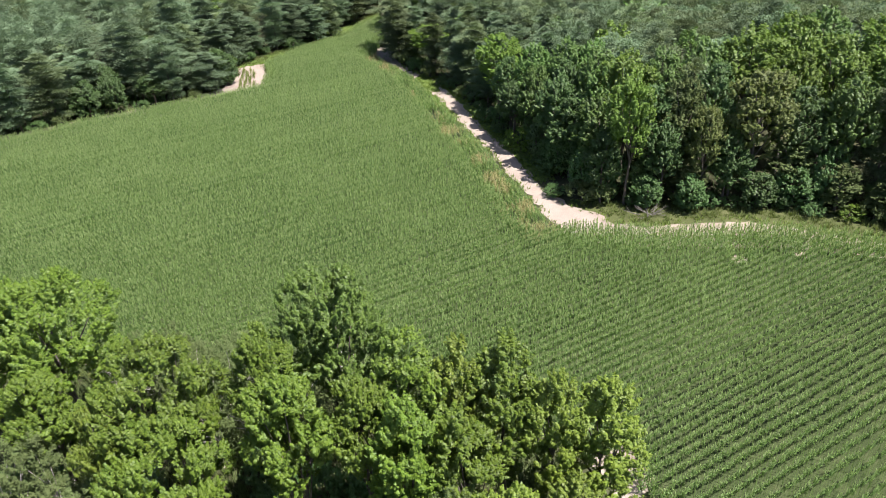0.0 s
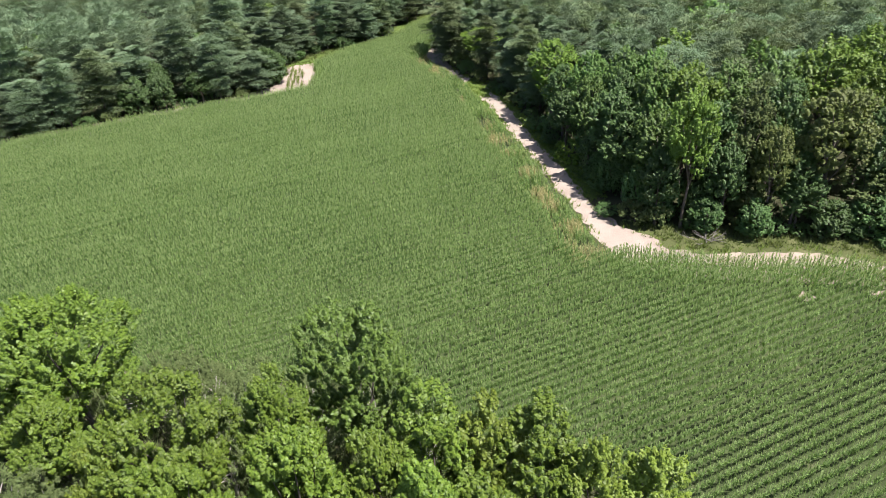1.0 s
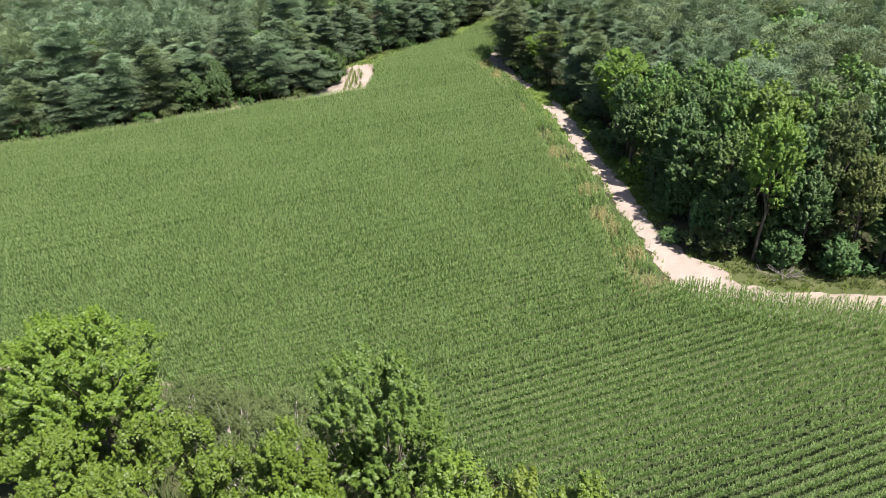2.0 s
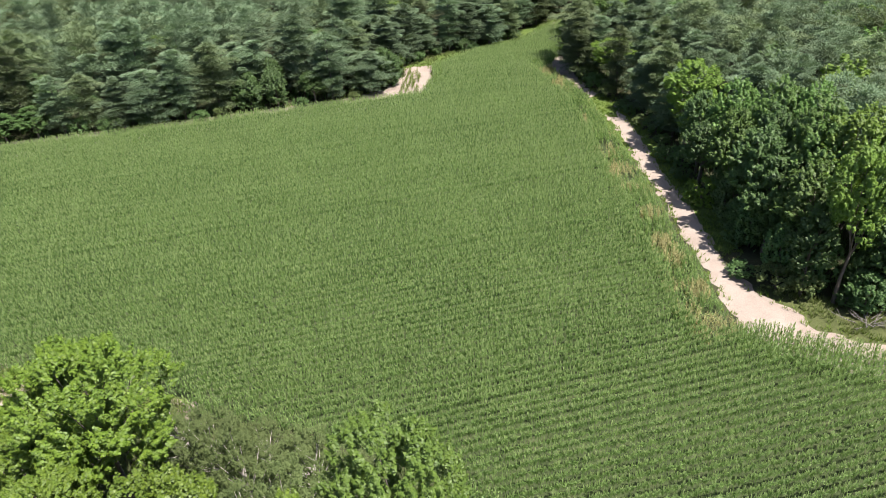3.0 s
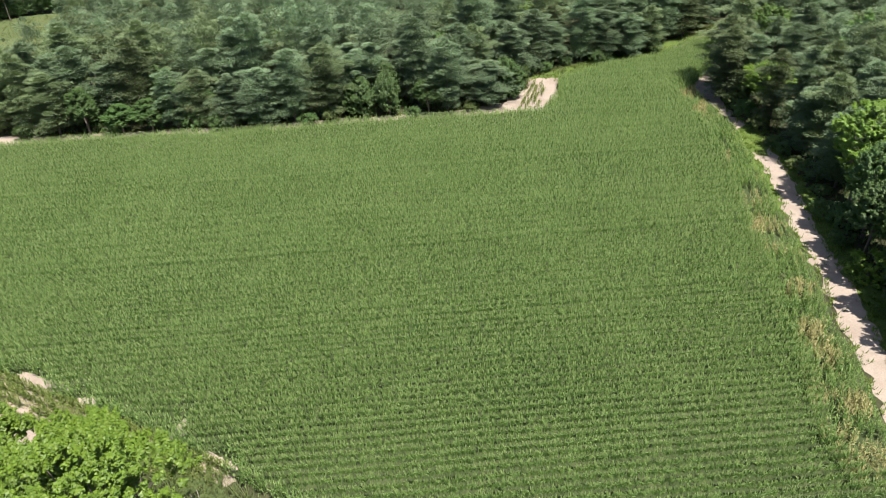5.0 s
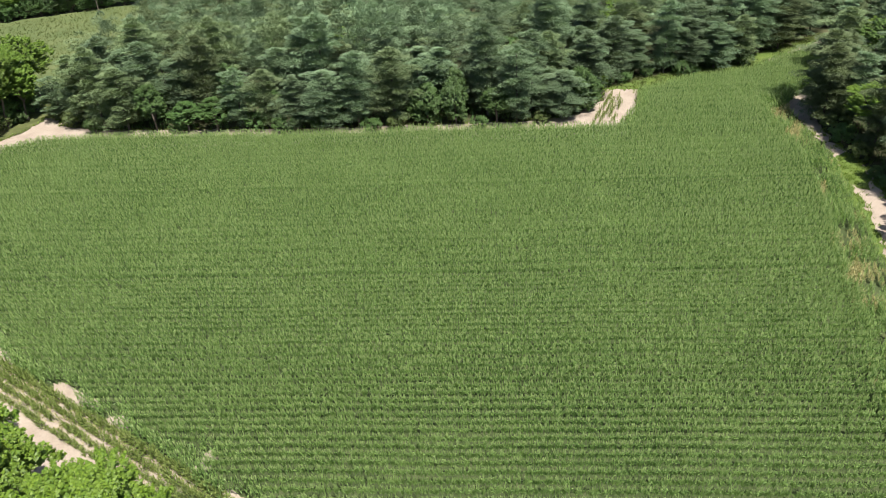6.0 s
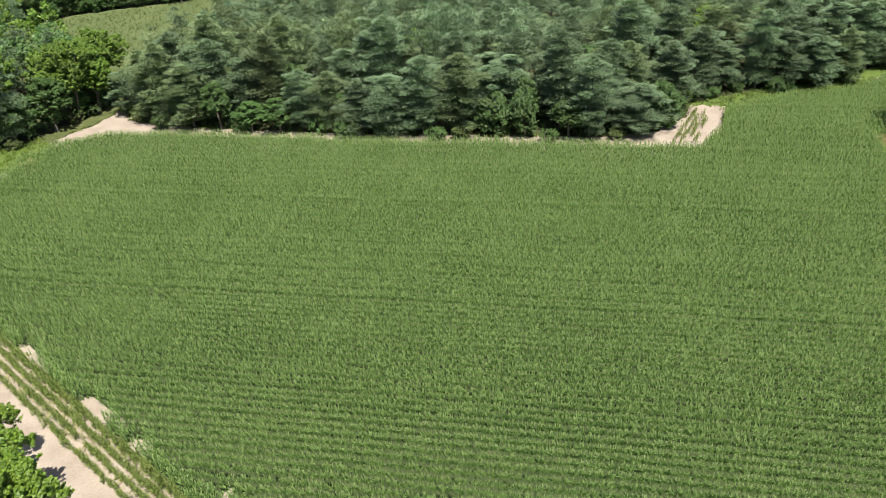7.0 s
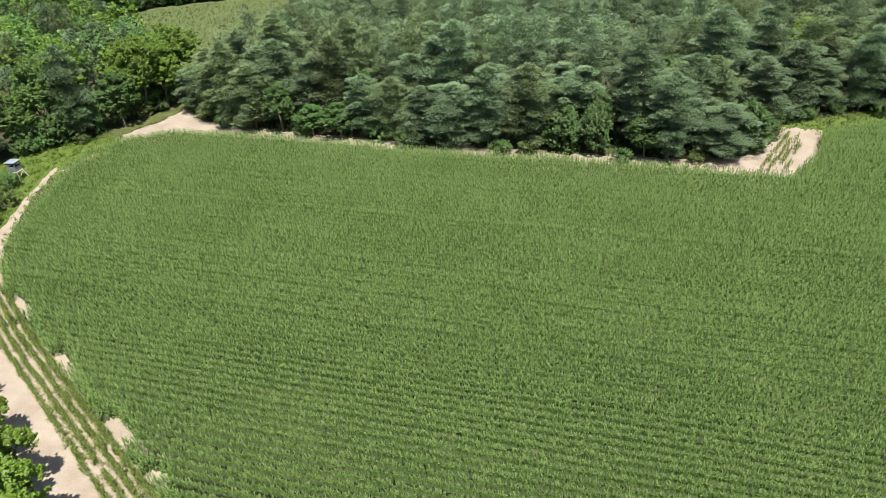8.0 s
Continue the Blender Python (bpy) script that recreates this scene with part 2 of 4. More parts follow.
def soil_grid(name, poly, z, material, label, category, cell=1.0):
    """A field's ground as a gently uneven grid that fills the outline."""
    xs, ys = [q[0] for q in poly], [q[1] for q in poly]
    gx, gy = np.arange(min(xs) - 1, max(xs) + 2, cell), np.arange(min(ys) - 1, max(ys) + 2, cell)
    x, y = np.meshgrid(gx, gy, indexing="ij")
    pts = np.stack([x.ravel(), y.ravel()], 1)
    ok = inside(pts, poly).reshape(x.shape)
    i, j = np.nonzero(ok[:-1, :-1] & ok[1:, :-1] & ok[:-1, 1:] & ok[1:, 1:])
    n = len(gy)
    faces = np.stack([i * n + j, (i + 1) * n + j, (i + 1) * n + j + 1, i * n + j + 1], 1)
    v = np.concatenate([pts, (z + 0.004 * wave(pts, 4.0, 91))[:, None]], 1)
    return tagged(new(name, mesh_of(name, v, faces, material, smooth=True)), label, category, kind="structure")


soil_grid("field_soil", FIELD, 0.010, M_SOIL, "weedy soil between the corn plants, darkened for canopy shade", "soil", 0.8)
sheet("meadow", [(-124, 90), (-150, 97), (-208, 100), (-212, 122), (-196, 152), (-172, 164), (-110, 97)], 0.012, M_MEADOW,
      "distant open field of pale green grass beyond the pines", "field", 0.4, 5)
sheet("grass_verge", [(-119.5, 73.5), (-113, 71), (-110, 66), (-109, 60), (-96, 51), (-90, 45), (-100, 40), (-122, 50), (-122, 60)], 0.014, M_TURF,
      "bright green grass verge beside the sandy track", "grass", 0.4, 7)
sheet("grass_verge", [(-115.6, 71.6), (-119.5, 71), (-122.4, 76), (-124.6, 81), (-126.5, 86.5), (-123, 89.5), (-120.6, 87.6), (-121.8, 86.2), (-118.8, 81.4), (-118.6, 78.2), (-118, 73.8)],
      0.016, M_DULL_TURF, "shaded grass between the track junction and the wood", "grass", 0.3, 25)
sheet("grass_verge", [(12, 66), (16, 63.5), (22, 62.5), (36, 61.5), (48, 55), (60, 53), (58, 62), (44, 67), (20, 72), (12, 73)], 0.014, M_DULL_TURF,
      "weedy grass verge below the edge of the wood", "grass", 0.4, 9)
sheet("grass_verge", [(-43.5, 136), (-38, 137), (-32, 142.5), (-23, 153), (-18, 169), (-14, 178), (-16, 184), (-26, 166), (-36, 150)], 0.014, M_TURF,
      "narrow grass verge between corn and pines", "grass", 0.4, 11)
sheet("grass_verge", [(-6, 124), (-9, 122), (-2, 106), (3, 92), (8, 80), (10, 78), (12, 82), (6, 98), (0, 114)], 0.014, M_TURF,
      "strip of green grass beside the shaded track", "grass", 0.4, 13)
sheet("track", [(-112.6, 62.6), (-112.5, 61.8), (-104.7, 55.7), (-97.4, 50.8), (-88, 44.8), (-80, 41.5), (-60, 40.8), (-46, 41), (-41, 42.4), (-37, 44.4),
                (-36.5, 46.8), (-40, 47.2), (-80, 47.2), (-86, 48), (-92.7, 50), (-98, 52.9), (-104.2, 56.3), (-110.8, 61.5)], 0.020, M_SAND,
      "pale sandy farm track along the corn field", "track", 0.12, 15)
sheet("bare_sand", [(7.6, 33.4), (9, 31.8), (8.8, 29), (10.6, 28.6), (11.2, 31.2), (10.6, 33.6), (8.6, 34.6)], 0.022, M_SAND, "small bare sandy spot beside the corn", "sand", 0.3, 16)
sheet("track", [(-117.7, 73.6), (-118.2, 78.2), (-118.4, 81.4), (-121.4, 86.2), (-120.0, 87.0), (-116.8, 85.8), (-115.0, 84.8), (-110.3, 85.6), (-107, 87.0), (-107, 77.5),
                (-108, 77), (-111.6, 72.6), (-114, 72.2)],
      0.020, M_SAND, "pale sandy junction of tracks at the corn's corner", "track", 0.3, 17)
sheet("track", [(-42.6, 122.6), (-41.3, 131), (-42.4, 136.2), (-38.2, 138.8), (-34.4, 129), (-33, 119.5), (-36, 117)], 0.024, M_SAND,
      "bare pale sand patch at the corner of the corn", "track", 0.3, 18)
sheet("track", [(-107, 87.0), (-98, 91.2), (-89, 95.4), (-74, 103.4), (-60, 111), (-48, 118), (-42, 123.2), (-36, 117.0), (-57, 105.6), (-84, 90.4), (-100, 81.8), (-107, 77.5)],
      0.020, M_TAN, "sandy headland with needle litter between corn and pines", "track", 0.3, 17)
sheet("track", [(-23, 162), (-20.5, 170), (-17.8, 177), (-16.3, 184), (-12.6, 190), (-10.8, 197), (-10, 210), (-7, 210), (-8, 196), (-10, 187),
                (-13.6, 181), (-15.5, 175), (-18.5, 167), (-20.5, 161)], 0.020, M_SAND, "narrow sandy track leading into the woods", "track", 0.2, 19)
sheet("track", [(17, 62), (11.8, 63.4), (9.8, 67.5), (8.2, 74.5), (6, 81), (4.7, 87), (1.1, 98), (-1.6, 108), (-6.6, 122), (-13, 134.3), (-16, 140),
                (-15.5, 146), (-12, 146), (-12, 138), (-8.2, 128), (-4.5, 123.5), (0, 111.5), (3.7, 97.5), (7, 87.5), (10.2, 75.5), (12.4, 71.5),
                (15.6, 69), (16.6, 66.6), (21, 65.4), (21, 61)],
      0.020, M_SAND, "pale sandy track curving along the wood's edge", "track", 0.25, 21)

sheet("grass_verge", [(-7.0, 123.4), (-6.0, 125.2), (-4.8, 124.4), (-2.6, 118.0), (-2.6, 115.0), (-3.8, 115.0), (-5.2, 117.0)], 0.026, M_TURF,
      "bright grass patch across the sandy track", "grass", 0.2, 27)
sheet("track", [(20.5, 65.6), (22.3, 65.7), (24, 65.8), (30, 65.7), (34.5, 64.0), (40, 60.7), (48, 57.2), (47, 55.5), (40, 57.5), (32, 60), (20, 61)], 0.024, M_TAN,
      "brownish sandy track below the wood", "track", 0.12, 23)


# ---- corn ----
def corn_plant(rng, leaves, blade, low=0.40, edge=False):
    """A corn plant 1 m high: a stalk, steep leaves that bend over at the tip, and a tassel. Triangles, with the slot of each."""
    v, f, s = [], [], []

    def tri(a, b, c, slot):
        f.append((len(v), len(v) + 1, len(v) + 2))
        v.extend([a, b, c])
        s.append(slot)

    up = np.array([0, 0, 1.0])
    plane = rng.uniform(0, 2 * math.pi)
    tri((-0.022, 0, 0.2), (0.022, 0, 0.2), (0, 0, 0.98), 0)
    for i in range(leaves):
        h = low + (0.80 - low) * i / (leaves - 1)
        ang = plane + math.pi * i + rng.normal(0, 0.7)
        out = np.array([math.cos(ang), math.sin(ang), 0])
        side = np.array([-math.sin(ang), math.cos(ang), 0])
        length = (0.46 - 0.20 * i / (leaves - 1)) * rng.uniform(0.85, 1.15)
        wide = blade * rng.uniform(0.8, 1.25)
        base = up * h
        if h > 0.42 or (edge and i % 3):
            mid = base + out * length * rng.uniform(0.26, 0.44) + up * length * rng.uniform(0.36, 0.54)
            tip = mid + out * length * rng.uniform(0.26, 0.46) + up * length * rng.uniform(-0.14, 0.26)
            twist = up * wide * rng.uniform(-0.6, 0.6)
            tri(base, mid + side * wide * 1.2 + twist, mid - side * wide * 1.2 - twist, 0)
            tri(mid - side * wide - twist, mid + side * wide + twist, tip, 0)
        else:
            tip = base + out * length * rng.uniform(0.35, 0.60) - up * length * rng.uniform(0.05, 0.4)
            tri(base - side * wide * 1.2, base + side * wide * 1.2 + up * 0.02, tip, 0)
    for i in range(5):
        ang = rng.uniform(0, 2 * math.pi)
        out, side = np.array([math.cos(ang), math.sin(ang), 0]) * 0.10, np.array([-math.sin(ang), math.cos(ang), 0]) * 0.022
        top = up * rng.uniform(0.98, 1.12) + out * rng.uniform(0.3, 1.3)
        tri(up * 0.86, top - side, top + side, 1)
    return np.array(v, float), np.array(f, int), np.array(s, int)


def planted(name, spots, heights, templates, materials, label, category, seed, full=0.66, along=None):
    """All the plants of a stand as one mesh."""
    rng = np.random.default_rng(seed)
    which = rng.integers(0, len(templates), len(spots))
    turn = rng.uniform(0, 2 * math.pi, len(spots))
    fat = rng.uniform(0.85, 1.2, len(spots))
    lean = rng.normal(0, 0.028, (len(spots), 2))
    vs, fs, ss, base = [], [], [], 0
    for k, (v, f, s) in enumerate(templates):
        at = np.nonzero(which == k)[0]
        if not len(at):
            continue
        c, n = np.cos(turn[at])[:, None], np.sin(turn[at])[:, None]
        h, w = heights[at][:, None], (heights[at] ** 0.5 * full * fat[at])[:, None]
        z = v[None, :, 2] * h
        p, q = (v[None, :, 0] * c - v[None, :, 1] * n) * w, (v[None, :, 0] * n + v[None, :, 1] * c) * w
        if along is not None:
            # crowded plants spread their leaves along the row
            p, q = p * 1.15, q * 0.36
            p, q = p * math.cos(along) - q * math.sin(along), p * math.sin(along) + q * math.cos(along)
        x = p + spots[at, 0][:, None] + lean[at, 0][:, None] * z
        y = q + spots[at, 1][:, None] + lean[at, 1][:, None] * z
        vs.append(np.stack([x, y, z], 2).reshape(-1, 3))
        fs.append((f[None] + (np.arange(len(at)) * len(v))[:, None, None]).reshape(-1, 3) + base)
        ss.append(np.tile(s, len(at)))
        base += len(at) * len(v)
    return tagged(new(name, mesh_of(name, np.concatenate(vs), np.concatenate(fs), materials, np.concatenate(ss))), label, category, kind="stuff")


rng = np.random.default_rng(5)
CORN = [corn_plant(rng, 10, 0.032, 0.62) for _ in range(10)]
CORN_FAR = [corn_plant(rng, 7, 0.042, 0.63) for _ in range(10)]
CORN_EDGE = [corn_plant(rng, 12, 0.036, 0.08, True) for _ in range(10)]

# rows over the whole field
c, s = math.cos(ROW_ANGLE), math.sin(ROW_ANGLE)
STEP = 0.18
u, w = np.meshgrid(np.arange(-130, 180, STEP), np.arange(-60, 200, ROW_GAP))
u, w = u.ravel(), w.ravel()
u = u + rng.normal(0, 0.06, u.shape)
w = w + rng.normal(0, 0.025, w.shape) + 0.08 * np.sin(u / 17.0)
spots = np.stack([u * c - w * s, u * s + w * c], 1)
spots = spots[inside(spots, FIELD)]
edge_gap = far_from(spots, EAST_EDGE)
before = (spots - np.array(EAST_EDGE[0])) @ np.array([-0.547, 0.837]) < 0
after = spots[:, 1] > 139 + 0.4 * (spots[:, 0] + 16)
spots = spots[(edge_gap > 4.6) | before | after]
# gaps where nothing grew: centre, half length, half width
BARE = [(27.0, 58.4, 0.6, 0.9), (-52.8, 47.5, 2.3, 0.8), (-64.6, 47.4, 2.2, 0.75), (-77, 47.5, 2.4, 0.75), (-32, 46.9, 1.5, 0.9), (-37.3, 48.6, 0.5, 0.9),
        (-46.6, 47.8, 1.0, 0.5), (-15.6, 133.6, 0.8, 2.4), (-12.8, 127.4, 0.6, 2.0), (10, 33, 1.6, 1.3), (33.5, 58.6, 0.8, 0.5), (2.9, 83.6, 0.8, 1.0),
        (3.9, 77.4, 0.7, 1.7), (5.2, 75.0, 0.6, 1.3), (7.2, 69.4, 0.6, 0.9), (6.2, 66.4, 0.8, 0.5), (-1.8, 93.4, 0.5, 1.6), (-6.9, 110.8, 0.5, 1.6), (-110, 63.2, 0.8, 1.0), (-108.2, 66.5, 0.9, 1.5)]


def grown(points, rng):
    """Which points lie outside the bare gaps."""
    ok = np.ones(len(points), bool)
    for x, y, a, b in BARE:
        ok &= np.hypot((points[:, 0] - x) / a, (points[:, 1] - y) / b) + rng.normal(0, 0.14, len(points)) > 1.0
    return ok


dry_rng = np.random.default_rng(66)
for k, (x, y, a, b) in enumerate(BARE):
    ring_rng = np.random.default_rng(700 + k)
    phase, lobes = ring_rng.uniform(0, 6.28, 3), ring_rng.uniform(0.08, 0.2, 3)
    ring = []
    for q in range(36):
        ang = q * math.pi / 18
        far = 1.22 + sum(lobes[i] * math.sin((i + 2) * ang + phase[i]) for i in range(3)) + ring_rng.normal(0, 0.11)
        ring.append((x + a * far * math.cos(ang), y + b * far * math.sin(ang)))
    if y > 65:
        n = int(36 * a * b) + 10
        ang, far = dry_rng.uniform(0, 2 * math.pi, n), dry_rng.uniform(0, 1, n) ** 0.5 * 1.5
        patch = np.stack([x + a * far * np.cos(ang), y + b * far * np.sin(ang)], 1)
        planted("corn_row", patch, dry_rng.uniform(0.8, 1.7, n), CORN_EDGE, [M_DRY, M_DRY], "patch of stunted straw-coloured corn", "corn", 620 + k, 1.1)
        continue
    sheet("bare_sand", ring, 0.028, M_TAN if x > -20 else M_SAND, "small bare sandy gap in the corn", "sand", 0.05, 600 + 2 * k)
keep = rng.random(len(spots)) > 0.04
keep &= grown(spots, rng)
spots = spots[keep]
heights = CORN_HEIGHT * (1 + 0.025 * wave(spots, 9, 33) + 0.03 * wave(spots, 30, 35) + rng.normal(0, 0.022, len(spots)))
# some rows stand a little taller than others
row_tall = np.random.default_rng(44).normal(0, 0.022, 700)
heights *= 1 + row_tall[np.round((spots[:, 1] * c - spots[:, 0] * s) / ROW_GAP).astype(int) % 700]
rim = far_from(spots, FIELD + FIELD[:1]) < np.where(spots[:, 1] < 50, 1.0, np.where(spots[:, 0] > 10, 3.4, 1.7))
for x, y, a, b in BARE:
    rim |= np.hypot((spots[:, 0] - x) / (a + 0.7), (spots[:, 1] - y) / (b + 0.7)) < 1
planted("corn_crop", spots[rim], heights[rim] * 0.95, CORN_EDGE, [M_CORN, M_TASSEL], "corn plants leafy to the ground at the field's edge", "corn", 45, 0.82)
spots, heights = spots[~rim], heights[~rim]
near = spots[:, 0] * 0.55 + spots[:, 1] * 0.83 < 62 + 9 * rng.normal(0, 1, len(spots))
planted("corn_crop", spots[near], heights[near], CORN, [M_CORN, M_TASSEL], "dense even rows of tall green corn in tassel", "corn", 41, 0.82, ROW_ANGLE)
planted("corn_crop", spots[~near], heights[~near], CORN_FAR, [M_CORN, M_TASSEL], "farther rows of the same tall green corn", "corn", 43, 0.82, ROW_ANGLE)

# thin end rows that follow the eastern track
for k in range(6):
    line = fine_line(EAST_EDGE, 0.19)
    way = np.gradient(line, axis=0)
    way /= np.linalg.norm(way, axis=1)[:, None]
    row = line + np.stack([-way[:, 1], way[:, 0]], 1) * (1.0 + ROW_GAP * k) + rng.normal(0, 0.07, line.shape)
    row = row[(wave(row, 7, 51) * 0.8 + rng.normal(0, 0.3, len(row)) > -0.8) & grown(row, rng)]
    high = CORN_HEIGHT * np.clip((0.5, 0.66, 0.78, 0.82, 0.86, 0.9)[k] + 0.12 * wave(row, 6, 52) + rng.normal(0, 0.08, len(row)), 0.25, 1.05)
    thin = wave(row, 9, 53) + rng.normal(0, 0.4, len(row)) > 0.5
    if (~thin).sum() and thin.sum():
        planted("corn_row", row[~thin], high[~thin], CORN_EDGE, [M_CORN, M_TASSEL], "end row of corn along the sandy track", "corn", 60 + k, 0.85)
        planted("corn_row", row[thin], high[thin] * 0.7, CORN_EDGE, [M_DRY, M_TASSEL], "stunted straw-coloured corn along the track", "corn", 70 + k, 0.85)

# thin end rows along the southern track
for k in range(4):
    x = np.arange(-82, -31, 0.14)
    row = np.stack([x, np.interp(x, [-82, -72, -12, -9], [45.0, 44.5, 44.7, 44.0]) + 0.74 * k], 1) + rng.normal(0, 0.10, (len(x), 2))
    row = row[wave(row, 4, 83 + k) + rng.normal(0, 0.5, len(row)) > -1.7]
    high = np.clip(0.70 + 0.17 * k + 0.15 * wave(row, 5, 81) + rng.normal(0, 0.1, len(row)), 0.35, 1.6)
    planted("corn_row", row, high, CORN_EDGE, [M_YOUNG, M_YOUNG], "short thin row of young corn in pale sand", "corn", 82 + k, 1.0)

# a few thin rows on the sand patch
for k in range(4):
    a, b = np.array([-38.2 + 0.75 * k, 120.6 + 0.5 * k]), np.array([-40.8 + 0.62 * k, 134.8 + 0.2 * k])
    row = a + (b - a) * np.linspace(0, 1, 62)[:, None] + rng.normal(0, 0.13, (62, 2))
    row = row[(wave(row, 5, 95 + k) + rng.normal(0, 0.4, 62) > -0.7) & (np.linspace(0, 1, 62) < (0.98, 0.8, 0.95, 0.72)[k])]
    planted("corn_row", row, np.clip(rng.normal(0.8, 0.2, len(row)), 0.3, 1.3), CORN_EDGE, [M_YOUNG, M_YOUNG], "patchy short corn row on bare pale sand", "corn", 90 + k, 1.0)


# ---- trees ----
def unit(a):
    return a / (np.linalg.norm(a, axis=1)[:, None] + 1e-9)


def crown_lobes(rng, high, wide, base, count, lobe, skirt=0.55):
    """Middles, sizes and ways of a crown's lobes: an uneven dome, evenly covered, some lobes deep inside."""
    bulge = [(rng.uniform(0, 6.28), rng.uniform(0.1, 1.0), rng.uniform(0.72, 1.16)) for _ in range(7)]
    found, sizes, ways = [], [], []
    while len(found) < count:
        best, best_gap = None, -1
        for _ in range(14):
            t, ang = rng.uniform(0, 1) ** 0.75, rng.uniform(0, 6.28)
            r = (1 - min(1, max(0, t - 0.40) / 0.62) ** 2.2) ** 0.5 if t > 0.40 else skirt + (1 - skirt) * t / 0.40
            if rng.random() > r + 0.12:
                continue
            for la, lt, lr in bulge:
                r *= 1 + (lr - 1) * math.exp(-3 * (math.cos(ang - la) - 1) ** 2 - ((t - lt) / 0.22) ** 2)
            rad = max(0.02 * wide, wide * r - lobe * 0.75) * (1.0 if rng.random() < 0.8 else rng.uniform(0.3, 0.8))
            c = np.array([math.cos(ang) * rad, math.sin(ang) * rad, base + (high - base - lobe * 1.25) * t])
            gap = min((np.linalg.norm((c - q) * np.array([1, 1, 0.8])) for q in found), default=9.0)
            if gap > best_gap:
                best, best_gap, best_t, best_ang = c, gap, t, ang
        if best is None:
            continue
        found.append(best)
        sizes.append(lobe * rng.uniform(0.7, 1.25) * (0.85 if best_t > 0.9 else 1.0))
        flat = 1.0 - 0.85 * best_t ** 1.5
        ways.append((math.cos(best_ang) * flat, math.sin(best_ang) * flat, 0.30 + 0.8 * best_t))
    return np.array(found), np.array(sizes), unit(np.array(ways))


def tufted(rng, centres, radii, ways, tufts, length, count, size, slim=1.0):
    """Leaves in tufts that point up and outwards from the lobes, as triangles."""
    at = np.repeat(np.arange(len(centres)), tufts)
    d = unit(rng.normal(0, 0.62, (len(at), 3)) + ways[at] * 0.85)
    tip = centres[at] + d * (radii[at] * rng.uniform(0.84, 1.06, len(at)))[:, None]
    axis = unit(d * 0.65 + ways[at] * 0.25 + np.array([0, 0, 0.45]) + rng.normal(0, 0.16, d.shape))
    far = length * rng.uniform(0.65, 1.4, len(at))
    k = np.repeat(np.arange(len(at)), count)
    n = len(k)
    back = rng.uniform(0, 1, n) ** 0.8
    side = rng.normal(0, 1, (n, 3))
    side = unit(side - axis[k] * np.sum(side * axis[k], axis=1)[:, None])
    pos = tip[k] + axis[k] * (far[k] * (0.35 - 1.05 * back))[:, None] + side * (far[k] * (0.06 + 0.32 * back) * rng.uniform(0.4, 1.1, n))[:, None]
    normal = unit(side * 0.55 + axis[k] * 0.60 + np.array([0, 0, 0.25]) + rng.normal(0, 0.16, (n, 3)))
    a = unit(np.cross(normal, rng.normal(0, 1, (n, 3))))
    b = np.cross(normal, a)
    z = (size * rng.uniform(0.6, 1.35, n))[:, None]
    v = np.stack([pos - a * z * 0.5 - b * z * 0.42 * slim, pos - a * z * 0.35 + b * z * 0.48 * slim, pos + a * z * 0.65], 1).reshape(-1, 3)
    return v, np.arange(n * 3).reshape(-1, 3)


def broadleaf(seed, high, wide, base, lobes, lobe, tufts, length, count, size, leaf, name="broadleaf_tree", limbs=9, bark=None, slim=1.0, skirt=0.55):
    """A broad-leaved tree: tapered trunk with limbs, and a crown of tufted lobes. Gives the tree, its height and its radius."""
    rng = np.random.default_rng(seed)
    centres, radii, ways = crown_lobes(rng, high, wide, base, lobes, lobe, skirt)
    v, f = tufted(rng, centres, radii, ways, tufts, length, count, size, slim)
    root = new(name)
    bend = rng.normal(0, 0.4, (5, 2))
    hs = [0, 0.15, 0.32, 0.48, 0.6]
    thick = 0.012 * high + 0.03
    stem = [(bend[i][0] * h, bend[i][1] * h, high * h) for i, h in enumerate(hs)]
    tv, tf = tube(stem, [thick * (1.2, 0.9, 0.65, 0.36, 0.1)[i] for i in range(5)], 7)
    trunk = part("trunk", mesh_of("trunk", tv, tf, bark or M_BARK, smooth=True), root)
    for i in rng.choice(len(centres), min(limbs, len(centres)), replace=False):
        c = centres[i]
        z0 = max(base * 0.7, c[2] * rng.uniform(0.45, 0.75))
        k = z0 / high
        start_at = np.array([np.interp(k, hs, bend[:, 0] * np.array(hs)), np.interp(k, hs, bend[:, 1] * np.array(hs)), z0])
        mid = start_at * 0.5 + c * 0.5 + np.array([0, 0, -0.25])
        lv, lf = tube([start_at, mid, c], [thick * 0.4, thick * 0.24, 0.02], 5)
        part("limb", mesh_of("limb", lv, lf, bark or M_BARK, smooth=True), trunk)
    part("crown", mesh_of("crown", v, f, leaf), root)
    return root, high, wide


